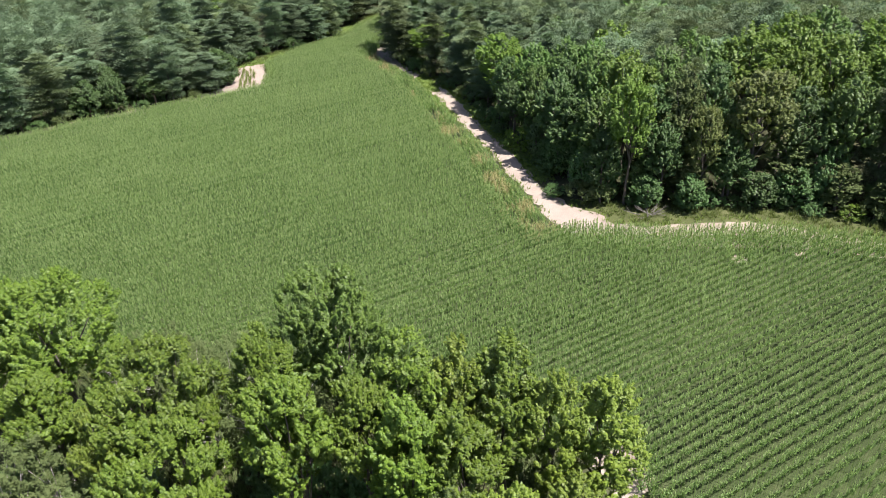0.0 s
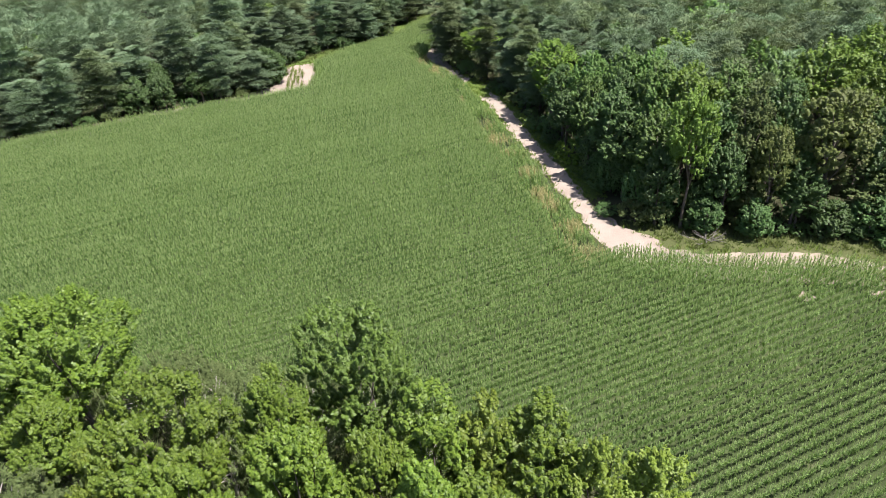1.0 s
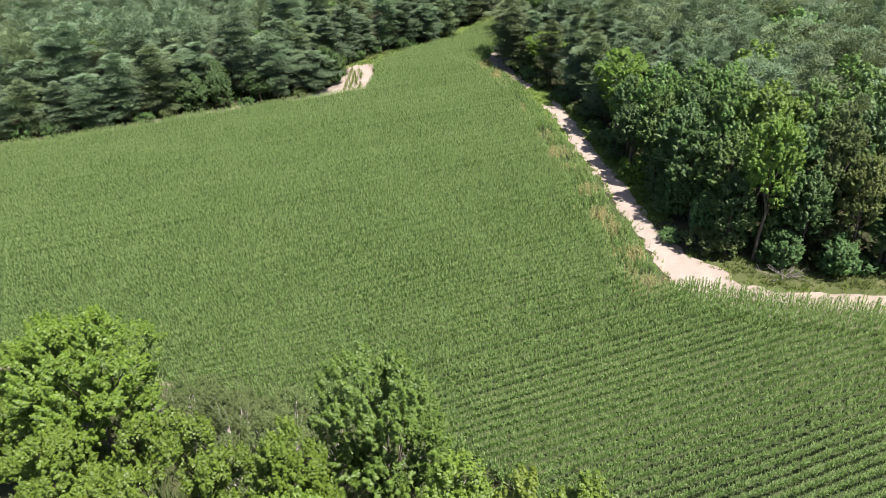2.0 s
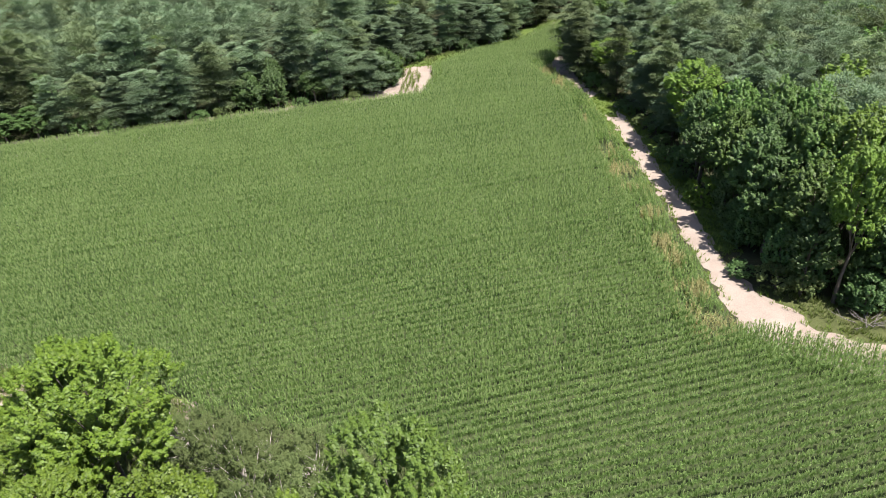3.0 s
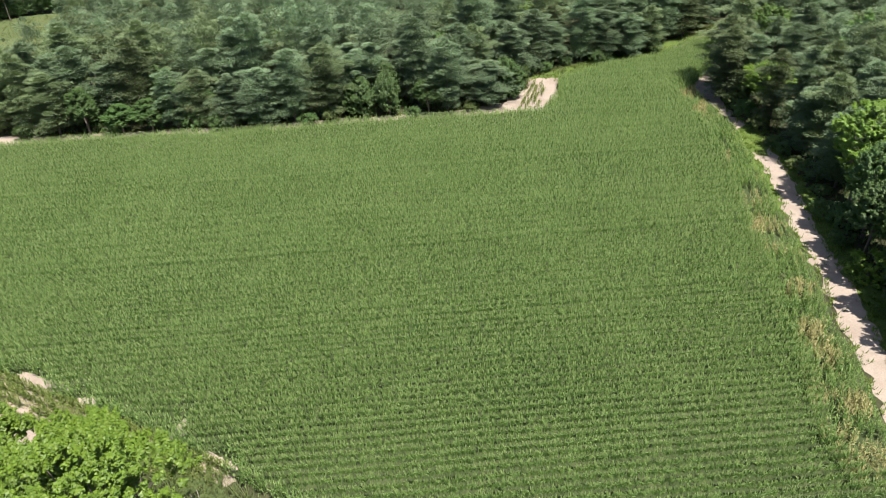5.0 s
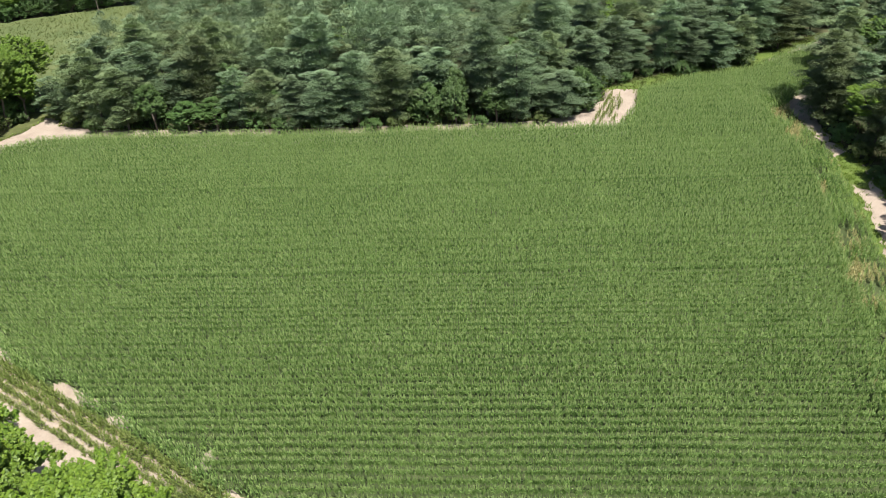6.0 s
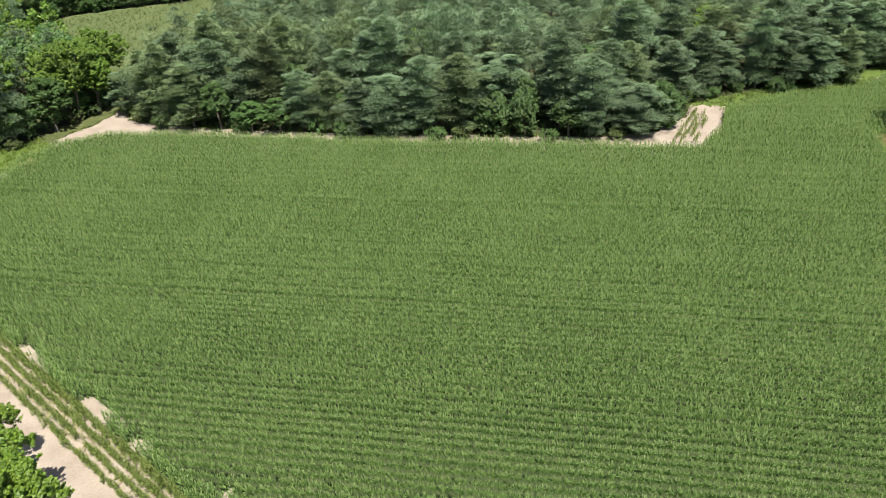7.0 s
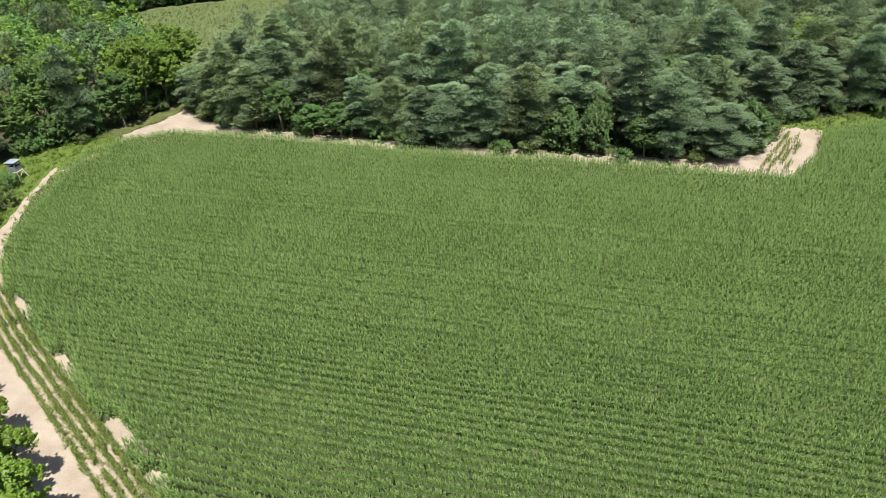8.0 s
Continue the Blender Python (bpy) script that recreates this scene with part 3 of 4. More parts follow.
def pine_pads(rng, high, wide, base, step, pad, needles, length, width):
    """Flat pads of needles on whorls of boughs: places, faces and the middles of the pads."""
    mids, sizes, outs = [], [], []
    z = base
    while z < high - 0.35:
        t = (z - base) / (high - base)
        reach = wide * (0.82 + 0.18 * t / 0.3 if t < 0.3 else max(0.05, 1 - ((t - 0.3) / 0.74) ** 3.0) ** 0.62)
        n = max(2, int(round(1.2 + 2.7 * reach / wide)))
        spin = rng.uniform(0, 6.28)
        for i in range(n):
            ang = spin + 6.28 * i / n + rng.normal(0, 0.25)
            far = reach * rng.uniform(0.45, 1.15)
            out = np.array([math.cos(ang), math.sin(ang), 0.0])
            for share in ((1.0,) if far < 1.2 else (0.55, 1.0)):
                side = np.array([-out[1], out[0], 0]) * rng.normal(0, 0.35)
                mids.append(out * max(0.1, far * share - pad * 0.45) + side + np.array([0, 0, z + rng.normal(0, 0.28) + 0.10 * far * share]))
                sizes.append(pad * rng.uniform(0.55, 1.35) * (0.75 if t > 0.85 else 1.0))
                outs.append(out)
        z += step * rng.uniform(0.8, 1.25)
    mids.append(np.array([0, 0, high - 0.35]))
    sizes.append(pad * 0.6)
    outs.append(np.array([0, 0, 1.0]))
    mids, sizes, outs = np.array(mids), np.array(sizes), np.array(outs)
    at = np.repeat(np.arange(len(mids)), needles)
    n = len(at)
    d = rng.normal(0, 1, (n, 3))
    d[:, 2] = np.where(d[:, 2] < -0.25, -d[:, 2], d[:, 2])
    d = unit(d)
    stretch = (d + outs[at] * np.sum(d * outs[at], axis=1)[:, None] * 0.35) * np.array([1, 1, 0.44])
    pos = mids[at] + stretch * (sizes[at] * rng.uniform(0, 1, n) ** 0.28)[:, None]
    way = unit(d * np.array([0.9, 0.9, 0.4]) + outs[at] * 0.35 + np.array([0, 0, 0.22]) + rng.normal(0, 0.32, (n, 3)))
    normal = unit(np.array([0, 0, 0.8]) + d * 0.6 + rng.normal(0, 0.22, (n, 3)))
    side = unit(np.cross(way, normal)) * width * 0.5
    ln = (length * rng.uniform(0.6, 1.3, n))[:, None]
    v = np.stack([pos - side, pos + side, pos + way * ln], 1).reshape(-1, 3)
    return v, np.arange(n * 3).reshape(-1, 3), mids


def pine(seed, high, wide, base, leaf):
    rng = np.random.default_rng(seed)
    v, f, pads = pine_pads(rng, high, wide, base, 1.2, 1.15, 340, 0.30, 0.115)
    root = new("pine_tree")
    pieces = [tube([(0, 0, 0), (0.05, 0.03, high * 0.4), (0, 0.06, high * 0.75), (0, 0, high * 0.95)], [0.17, 0.13, 0.07, 0.02], 6)]
    for c in pads[::2]:
        stem = np.array([0, 0, max(base * 0.8, c[2] - 0.4)])
        pieces.append(tube([stem, (stem + c) / 2 + np.array([0, 0, -0.08]), c], [0.05, 0.035, 0.012], 3))
    tv, tf = join(pieces)
    part("trunk", mesh_of("trunk", tv, tf, M_BARK, smooth=True), root)
    part("crown", mesh_of("crown", v, f, leaf), root)
    return root, high, wide


placed = set()


def set_tree(kind, x, y, high, wide, turn, label, category, group=""):
    """A template tree, or a copy of it, brought to its own height and width."""
    template, made_high, made_wide = kind
    m = Matrix.LocRotScale((x, y, 0), Euler((0, 0, turn)), (wide / made_wide, wide / made_wide, high / made_high))
    if template.name not in placed:
        placed.add(template.name)
        template.matrix_basis = m
        ob = template
    else:
        plain_scale = template.scale.copy()
        template.scale = (1, 1, 1)
        ob = copy_thing(template, m)
        template.scale = plain_scale
    return tagged(ob, label, category, group)


# the trees nearest to the camera, each one placed
near_kinds = {
    "wide": broadleaf(101, 16.5, 4.6, 7.2, 31, 1.5, 31, 0.66, 75, 0.13, M_BROAD, skirt=0.3),
    "dome": broadleaf(102, 16.0, 3.8, 7.4, 25, 1.4, 30, 0.66, 72, 0.13, M_BROAD, skirt=0.3),
    "dark": broadleaf(103, 18.4, 4.0, 8.0, 30, 1.4, 30, 0.60, 72, 0.128, M_DARK_TREE, skirt=0.3),
    "round": broadleaf(104, 15.5, 2.9, 7.0, 22, 1.15, 27, 0.62, 69, 0.126, M_BROAD, skirt=0.3),
    "slim": broadleaf(105, 15.0, 2.2, 5.6, 22, 0.95, 24, 0.62, 63, 0.122, M_BROAD, skirt=0.3),
    "slender": broadleaf(106, 14.5, 2.1, 4.4, 20, 0.85, 23, 0.62, 60, 0.122, M_LIME, skirt=0.3),
    "small": broadleaf(107, 11.5, 2.4, 3.4, 18, 1.05, 26, 0.58, 63, 0.122, M_LIME, skirt=0.3),
}
NEAR = [  # kind, x, y, height, radius
    ("wide", -27.2, 36.3, 16.3, 4.6), ("dome", -16.9, 28.9, 16.7, 3.3), ("round", -11.2, 29.0, 16.9, 2.2), ("dark", -7.7, 33.0, 18.5, 3.5),
    ("round", -9.2, 25.9, 16.3, 2.5), ("dome", -15.2, 24.6, 14.8, 2.8), ("round", -5.8, 26.6, 15.2, 2.2), ("slim", -3.2, 28.1, 16.4, 2.3),
    ("slender", -0.4, 28.6, 16.1, 2.1), ("slim", 1.8, 28.2, 15.7, 2.3), ("slender", 4.3, 27.0, 15.0, 1.9), ("slender", 6.9, 27.0, 14.4, 2.3),
    ("slim", -3.4, 24.9, 15.0, 1.9), ("small", 1.8, 22.4, 11.8, 2.3), ("small", 4.8, 23.2, 11.4, 2.2), ("small", -22.6, 21.6, 12.3, 1.9),
    ("round", -9.9, 19.3, 14.2, 2.4), ("small", -4.5, 19.5, 13.0, 2.3), ("small", 7.6, 22.6, 10.0, 2.0), ("dome", -13.6, 20.0, 12.4, 2.8),
    ("round", -25.4, 30.6, 13.0, 2.4), ("round", -31.6, 38.6, 12.6, 3.0), ("dome", -30.0, 33.6, 12.2, 2.7), ("small", -19.7, 26.4, 14.3, 1.8), ("slim", -0.6, 25.2, 13.6, 2.1)]
rng = np.random.default_rng(7)
for k, x, y, high, wide in NEAR:
    set_tree(near_kinds[k], x, y, high, wide, rng.uniform(0, 6.28),
             "dark leafy tree at the edge of the corn" if k == "dark" else "yellow-green slender leafy tree beside the corn" if k in ("slender", "small")
             else "bright green leafy tree beside the corn field", "tree", "trees south of the corn")
thin_kinds = [broadleaf(111, 10.5, 3.0, 1.4, 60, 0.8, 16, 0.5, 26, 0.13, M_GREY, "scrub_tree", 26, M_PALE_WOOD, 0.5),
              broadleaf(112, 9.5, 2.6, 1.0, 46, 0.75, 13, 0.5, 24, 0.13, M_GREY, "scrub_tree", 32, M_PALE_WOOD, 0.5)]
for k, x, y, high, wide in [(0, -24.4, 27.8, 10.6, 3.2), (1, -20.8, 24.6, 10.2, 2.6), (1, -27.6, 27.4, 10.4, 3.2), (0, -22.8, 25.2, 9.0, 2.8), (0, -20.0, 38.0, 10.6, 2.6), (1, -15.6, 35.6, 10.9, 2.4), (1, -1.0, 21.6, 12.6, 1.9),
                            (0, -12.6, 37.5, 8.5, 2.4), (1, -17.6, 34.4, 9.6, 2.2), (0, -24.0, 40.6, 8.0, 2.4), (1, -27.6, 41.5, 6.0, 2.2), (0, -17.0, 40.6, 7.5, 2.6), (1, -9.0, 39.4, 6.5, 2.4),
                            (1, -5.0, 36.6, 6.0, 2.2), (0, -21.5, 42.6, 5.0, 2.0), (1, -13.5, 41.6, 5.0, 2.0), (0, 1.0, 33.4, 5.0, 1.8), (1, -33.5, 40.8, 5.5, 1.8)]:
    set_tree(thin_kinds[k], x, y, high, wide, rng.uniform(0, 6.28), "thin grey-green scrub tree with bare twigs", "tree", "scrub trees")

# leafy trees of middle distance
mid_kinds = {
    "deep": broadleaf(211, 15.0, 3.2, 5.0, 25, 1.35, 17, 0.70, 42, 0.22, M_DEEP, skirt=0.42),
    "leafy": broadleaf(212, 15.0, 3.2, 5.0, 25, 1.35, 17, 0.70, 42, 0.22, M_WOOD_LEAF, skirt=0.42),
    "bright": broadleaf(213, 16.0, 3.2, 6.4, 23, 1.4, 18, 0.72, 42, 0.22, M_WOOD_BRIGHT, skirt=0.40),
    "olive": broadleaf(214, 15.0, 3.2, 5.0, 25, 1.3, 18, 0.62, 40, 0.20, M_OLIVE, skirt=0.42),
    "grey": broadleaf(215, 15.0, 2.6, 0.8, 36, 1.0, 18, 0.55, 24, 0.2, M_GREY),
    "low": broadleaf(216, 8.0, 2.8, 0.6, 28, 1.15, 16, 0.55, 24, 0.24, M_DEEP, skirt=0.42),
}
MID_LABEL = {"deep": "dark green leafy tree at the edge of the wood", "leafy": "leafy deciduous tree at the edge of the wood", "bright": "tall bright green leafy tree of the wood",
             "olive": "brownish olive leafy tree among greener ones", "grey": "grey-green vine-covered tree at the wood's edge", "low": "low dark leafy tree at the wood's foot"}


def set_mid(kind, x, y, high, wide):
    set_tree(mid_kinds[kind], x, y, high, wide, rng.uniform(0, 6.28), MID_LABEL[kind], "tree", "woodland edge trees")


set_mid("low", -42.4, 125.6, 6.8, 3.0)
light_kind = broadleaf(122, 9.5, 2.7, 1.0, 30, 1.05, 24, 0.5, 30, 0.18, M_BROAD)
for x, y, high, wide in [(-41.6, 39.6, 10.2, 2.8), (-46.5, 40.0, 9.6, 2.7), (-51.5, 40.6, 9.2, 2.6), (-57.5, 40.4, 8.6, 2.6), (-36.8, 38.0, 8.4, 2.5), (-64.0, 40.0, 8.6, 2.6), (-70.5, 40.0, 8.8, 2.7)]:
    set_tree(light_kind, x, y - 0.8, high, wide, rng.uniform(0, 6.28), "bright green leafy tree overhanging the sandy track", "tree", "trees south of the corn")
for x, y, high, wide in [(-126.5, 84.5, 13, 3.8), (-129.5, 88.6, 13.5, 3.8), (-124.3, 79.5, 11, 3.6), (-131.5, 91, 12, 4.2)]:
    set_mid("bright", x, y, high, wide)
# the leafy front of the eastern wood
EAST_TREES = [
    ("leafy", 10.8, 93.2, 13.6, 2.8), ("leafy", 14.8, 90.2, 14.8, 2.9), ("deep", 12.7, 82.6, 12.6, 2.9), ("leafy", 17.3, 83.0, 15.4, 3.2), ("bright", 19.6, 78.6, 16.6, 3.3),
    ("leafy", 15.9, 75.2, 12.0, 2.9), ("bright", 18.5, 71.0, 16.4, 2.5), ("deep", 15.9, 71.6, 9.2, 2.1), ("deep", 21.6, 73.0, 14.0, 2.8), ("grey", 24.6, 73.0, 15.6, 2.5),
    ("olive", 26.6, 70.3, 12.4, 2.2), ("deep", 22.4, 70.9, 10.2, 2.1), ("olive", 32.4, 71.4, 16.0, 3.7), ("deep", 28.6, 74.8, 15.6, 3.0), ("deep", 29.4, 70.4, 9.4, 2.3),
    ("leafy", 41.4, 70.0, 14.6, 3.0), ("bright", 43.7, 79.4, 17.0, 3.9), ("bright", 42.0, 87.2, 17.6, 4.0), ("bright", 35.6, 83.8, 17.4, 4.1), ("deep", 37.2, 71.6, 13.4, 2.9),
    ("leafy", 29.8, 82.4, 15.8, 3.4), ("leafy", 24.2, 80.4, 15.6, 3.2), ("deep", 47.6, 65.2, 12.0, 3.0), ("leafy", 47.4, 72.2, 15.4, 3.4), ("bright", 51.6, 80.4, 17.2, 4.0),
    ("leafy", 53.4, 66.2, 14.0, 3.4), ("bright", 38.0, 77.4, 16.0, 3.3), ("leafy", 18.0, 89.4, 14.6, 3.0), ("deep", 7.8, 96.4, 11.2, 2.6), ("leafy", 59.5, 63.6, 13.0, 3.2),
    ("low", 36.4, 68.6, 5.0, 2.2), ("grey", 40.4, 67.2, 5.6, 2.0), ("low", 32.4, 68.6, 4.6, 2.0), ("grey", 44.4, 64.8, 4.8, 1.9), ("low", 20.6, 69.8, 4.4, 1.7), ("low", 25.2, 69.0, 4.6, 1.8),
    ("deep", 13.5, 78.6, 11.0, 2.6), ("leafy", 10.5, 88.0, 12.0, 2.7), ("deep", 13.7, 86.2, 13.4, 2.8), ("leafy", 17.1, 78.8, 14.4, 2.8), ("low", 11.1, 84.0, 6.6, 2.2), ("low", 14.3, 74.6, 6.0, 2.0),
    ("deep", 7.9, 92.4, 9.0, 2.3), ("low", 12.3, 79.8, 5.6, 1.9), ("leafy", 48.0, 92.0, 16.6, 3.8), ("bright", 55.6, 89.0, 17.2, 4.0)]
for k, x, y, high, wide in EAST_TREES:
    set_mid(k, x, y, high, wide)
# lower growth below them, and below the western and the far wood
for x, y in fine_line([(-209, 99), (-213, 110), (-213, 124), (-204, 140), (-196, 153), (-186, 164)], 3.6):
    set_mid("low", x + rng.uniform(-1, 1), y + rng.uniform(-1, 1), rng.uniform(4.0, 7.5), rng.uniform(2.4, 3.4))
for x, y in fine_line([(-126.5, 87.5), (-124.4, 81), (-122.6, 75.5), (-120.4, 68.5), (-122.5, 62)], 3.4):
    set_mid(str(rng.choice(["low", "low", "leafy", "deep"])), x - rng.uniform(0, 1.2), y + rng.uniform(-0.5, 0.5), rng.uniform(4.5, 8.5), rng.uniform(2.2, 3.0))
for x, y in fine_line([(8.6, 95.0), (10.2, 89.0), (12.0, 82.6), (13.8, 77.0), (16.2, 72.6), (19.6, 71.2), (24.4, 70.8), (30.0, 70.2), (35.4, 69.4), (40.0, 68.0), (44.6, 65.4), (49.0, 63.0)], 3.3):
    low = str(rng.choice(["low", "low", "deep", "grey"]))
    set_mid(low, x + rng.uniform(-0.4, 0.9), y + rng.uniform(-0.3, 1.2), rng.uniform(4.2, 8.2), rng.uniform(1.8, 2.5))

# the woods round the field
WOODS = [
    ("north", [(-119.6, 88.2), (-107, 87.8), (-98, 91.7), (-89, 95.7), (-74, 104), (-60, 111.6), (-48, 118.5), (-41.3, 124.2), (-43.6, 137), (-40.6, 146.5), (-33.2, 151.5),
               (-27.2, 158.5), (-24, 168), (-20, 182), (-15, 195), (-13, 215), (-62, 222), (-140, 205), (-205, 190), (-172, 162), (-118, 99)], 0.12),
    ("far", [(-208, 98), (-210, 124), (-192, 150), (-215, 178), (-285, 140), (-285, 70), (-220, 66)], 0.3),
    ("west", [(-124, 86), (-121, 76), (-118.6, 67), (-122, 60), (-121, 50), (-112, 47), (-103.5, 46), (-94, 41.5), (-88, 34), (-120, 26), (-190, 60), (-205, 98), (-150, 94)], 0.75),
    ("east", [(-11, 141), (-7, 129), (-3, 124), (1.6, 113), (5.9, 97), (9.2, 85), (11.8, 76), (15.2, 71.6), (22, 70.2), (33, 69.6), (41, 66.8), (48, 63), (60, 60), (74, 62),
              (86, 105), (88, 165), (30, 208), (-4, 215), (-6, 205), (-10, 188), (-10.5, 165), (-9, 152)], 0.1),
]
pine_kinds = [pine(s, 13.0, w, 1.7, m) for s, w, m in ((201, 3.1, M_PINE), (202, 2.8, M_PINE), (203, 3.2, M_PINE), (204, 2.7, M_PINE), (205, 3.0, M_PINE_PALE))]
rng = np.random.default_rng(11)
back_pines, back_broad = [], []
FRONTS = [("north", [(-117.5, 89), (-107, 89), (-98, 93), (-89, 97), (-74, 105.4), (-60, 113), (-48, 119.8), (-43.5, 124), (-45, 137.5), (-41.4, 147.5), (-34, 153), (-27.6, 160)]),
          ("east", [(-10.4, 150), (-9.6, 141), (-4.8, 129.5), (4.2, 113), (8.8, 99)]),
          ("far", [(-209, 96), (-212, 106), (-214, 124), (-196, 153), (-184, 166)]),
          ("west", [(-124.6, 84), (-122, 75.5), (-120, 68), (-123, 61), (-120, 51), (-111, 48.4), (-102.5, 46.6), (-94, 42)])]
front_spots = [(x, y) for _, x, y, _, _ in EAST_TREES]


def wood_tree(wood, x, y, broad, high):
    if broad:
        k = str(rng.choice(["deep", "low", "low"])) if wood == "north" else str(rng.choice(["deep", "leafy", "bright", "bright"]))
        set_mid(k, x, y, high, rng.uniform(2.0, 2.8) if wood == "north" else rng.uniform(3.1, 4.3))
    else:
        set_tree(pine_kinds[int(rng.integers(0, 5))], x, y, high, rng.uniform(2.3, 3.0) if wood == "east" else rng.uniform(2.7, 3.8), rng.uniform(0, 6.28),
                 "grey-green pine with layered boughs at the wood's edge", "tree", "woodland edge pines")


def tree_height(wood, x, y, broad):
    if wood == "east":
        return rng.uniform(9, 12.5) if x < 6 else rng.uniform(11.5, 14.5)
    if wood == "north":
        return (rng.uniform(8.5, 15.5) if x < -48 else rng.uniform(8, 13)) * (0.6 if broad else 1)
    return rng.uniform(10.5, 15)


for wood, line in FRONTS:
    for x, y in fine_line(line, 4.2):
        x, y = x + rng.uniform(-0.9, 0.9), y + rng.uniform(-0.5, 0.9)
        y -= 2.2 if wood == "north" else 0
        broad = rng.random() < {"north": 0.18, "west": 0.65, "far": 0.4}.get(wood, 0.2)
        front_spots.append((x, y))
        wood_tree(wood, x, y, broad, tree_height(wood, x, y, broad) * rng.uniform(0.8, 1.0))
# pines that crowd the far track and overhang the shaded one
for x, y, high in [(-23.2, 170.5, 10.5), (-21.6, 176.5, 11.5), (-19.8, 183, 12), (-17.4, 189.5, 12), (-25, 179, 12), (-22.8, 187, 12.5), (-19.4, 196, 12.5), (-15.6, 197, 12),
                   (-11.4, 156, 11), (-12.0, 163.5, 10.5), (-12.4, 171, 11), (-11.2, 178.5, 11.5), (-7.6, 186, 12), (-10.4, 134.5, 11), (-11.4, 139.5, 11.5), (-5.2, 193, 12), (-26.4, 164.6, 11), (-28.8, 167.6, 11.5), (-25.6, 168.6, 10.5), (-30.4, 161.6, 11)]:
    front_spots.append((x, y))
    wood_tree("pines", x, y, False, high)
front_spots = np.array(front_spots)
for wood, poly, leafy in WOODS:
    xs, ys = [p[0] for p in poly], [p[1] for p in poly]
    gap = 4.9
    gx, gy = np.meshgrid(np.arange(min(xs), max(xs), gap), np.arange(min(ys), max(ys), gap))
    pts = np.stack([gx.ravel(), gy.ravel()], 1) + rng.uniform(-1.7, 1.7, (gx.size, 2))
    pts = pts[inside(pts, poly)]
    rim = far_from(pts, FIELD + FIELD[:1])
    for (x, y), d in zip(pts, rim):
        leaf_share = 0.75 if wood == "east" and x > 31 and y < 100 else leafy
        broad = rng.random() < leaf_share
        if leaf_share > 0.5 and rng.random() < 0.3:
            continue
        if np.min(np.hypot(front_spots[:, 0] - x, front_spots[:, 1] - y)) < 3.4:
            continue
        high = tree_height(wood, x, y, broad)
        if wood != "far" and d < 16:
            wood_tree(wood, x, y, broad, high)
        else:
            (back_broad if broad else back_pines).append((x, y, high))


def back_tree(name, rng, broad, leaf):
    """A tree for the depth of the woods: crown and plain stem in one mesh, 1 m high."""
    high = 14.0 if broad else 12.0
    if broad:
        v, f = tufted(rng, *crown_lobes(rng, high, 3.6, 4.0, 24, 1.4), 8, 0.8, 12, 0.42)
    else:
        v, f, _ = pine_pads(rng, high, 3.1, 5.0, 1.35, 1.2, 115, 0.33, 0.135)
    sv = np.array([(0.16, 0, 0), (-0.08, 0.14, 0), (-0.08, -0.14, 0), (0, 0, high * 0.8)])
    sf = np.array([(0, 1, 3), (1, 2, 3), (2, 0, 3)]) + len(v)
    return mesh_of(name, np.concatenate([v, sv]) / np.array([1, 1, high]), np.concatenate([f, sf]), [leaf, M_BARK], [0] * len(f) + [1] * 3)


def wood_depth(name, spots, meshes, label, seed):
    """The depth of a wood: its trees stand under one root."""
    rng = np.random.default_rng(seed)
    root = new(name)
    for x, y, high in spots:
        ob = new("tree", meshes[int(rng.integers(0, len(meshes)))])
        ob.parent = root
        wide = rng.uniform(0.82, 1.15)
        ob.matrix_basis = Matrix.LocRotScale((x, y, 0), Euler((0, 0, rng.uniform(0, 6.28))), (wide, wide, high))
    return tagged(root, label, "wood", kind="stuff")


rng = np.random.default_rng(13)
far_pines = [back_tree("pine", rng, False, M_PINE if k < 6 else M_PINE_PALE) for k in range(8)]
far_broad = [back_tree("leafy_tree", rng, True, (M_DEEP, M_WOOD_LEAF, M_WOOD_BRIGHT)[k % 3]) for k in range(6)]
for k in range(8):
    wood_depth("pine_wood", back_pines[k * len(back_pines) // 8:(k + 1) * len(back_pines) // 8], far_pines, "dense grey-green pine wood stretching into the distance", 15 + k)
for k in range(2):
    wood_depth("leafy_wood", back_broad[k * len(back_broad) // 2:(k + 1) * len(back_broad) // 2], far_broad, "leafy trees scattered through the depth of the woods", 27 + k)


# shrubs that close the foot of the woods
shrub_kinds = [broadleaf(s, 3, 1.6, 0.3, 18, 0.52, 11, 0.34, 26, 0.13, leaf, "shrub", 6) for s, leaf in ((301, M_DEEP), (302, M_BROAD), (303, M_GREY))]
# and those in the gaps between the near trees
rng = np.random.default_rng(23)
for x, y in [(-12.6, 27.4), (-13.0, 23.4), (-11.6, 22.2), (-7.4, 22.6), (-6.8, 29.0), (-1.6, 26.0), (1.2, 25.0), (3.4, 25.0), (6.0, 24.6), (-7.2, 18.6), (-1.8, 19.4), (2.6, 19.4), (6.4, 20.2),
             (-19.0, 22.6), (-17.6, 19.8), (-21.0, 30.2), (-23.0, 32.0), (-13.4, 32.4), (-28.6, 31.0), (-29.4, 36.4), (-4.4, 31.2), (-9.6, 29.6), (3.2, 30.0), (8.6, 24.6), (0.0, 21.2)]:
    set_tree(shrub_kinds[2 if rng.random() < 0.35 else 0], x, y, rng.uniform(4.0, 6.5), rng.uniform(1.6, 2.3), rng.uniform(0, 6.28), "tall leafy shrub below the trees", "shrub", "shrubs below the near trees")
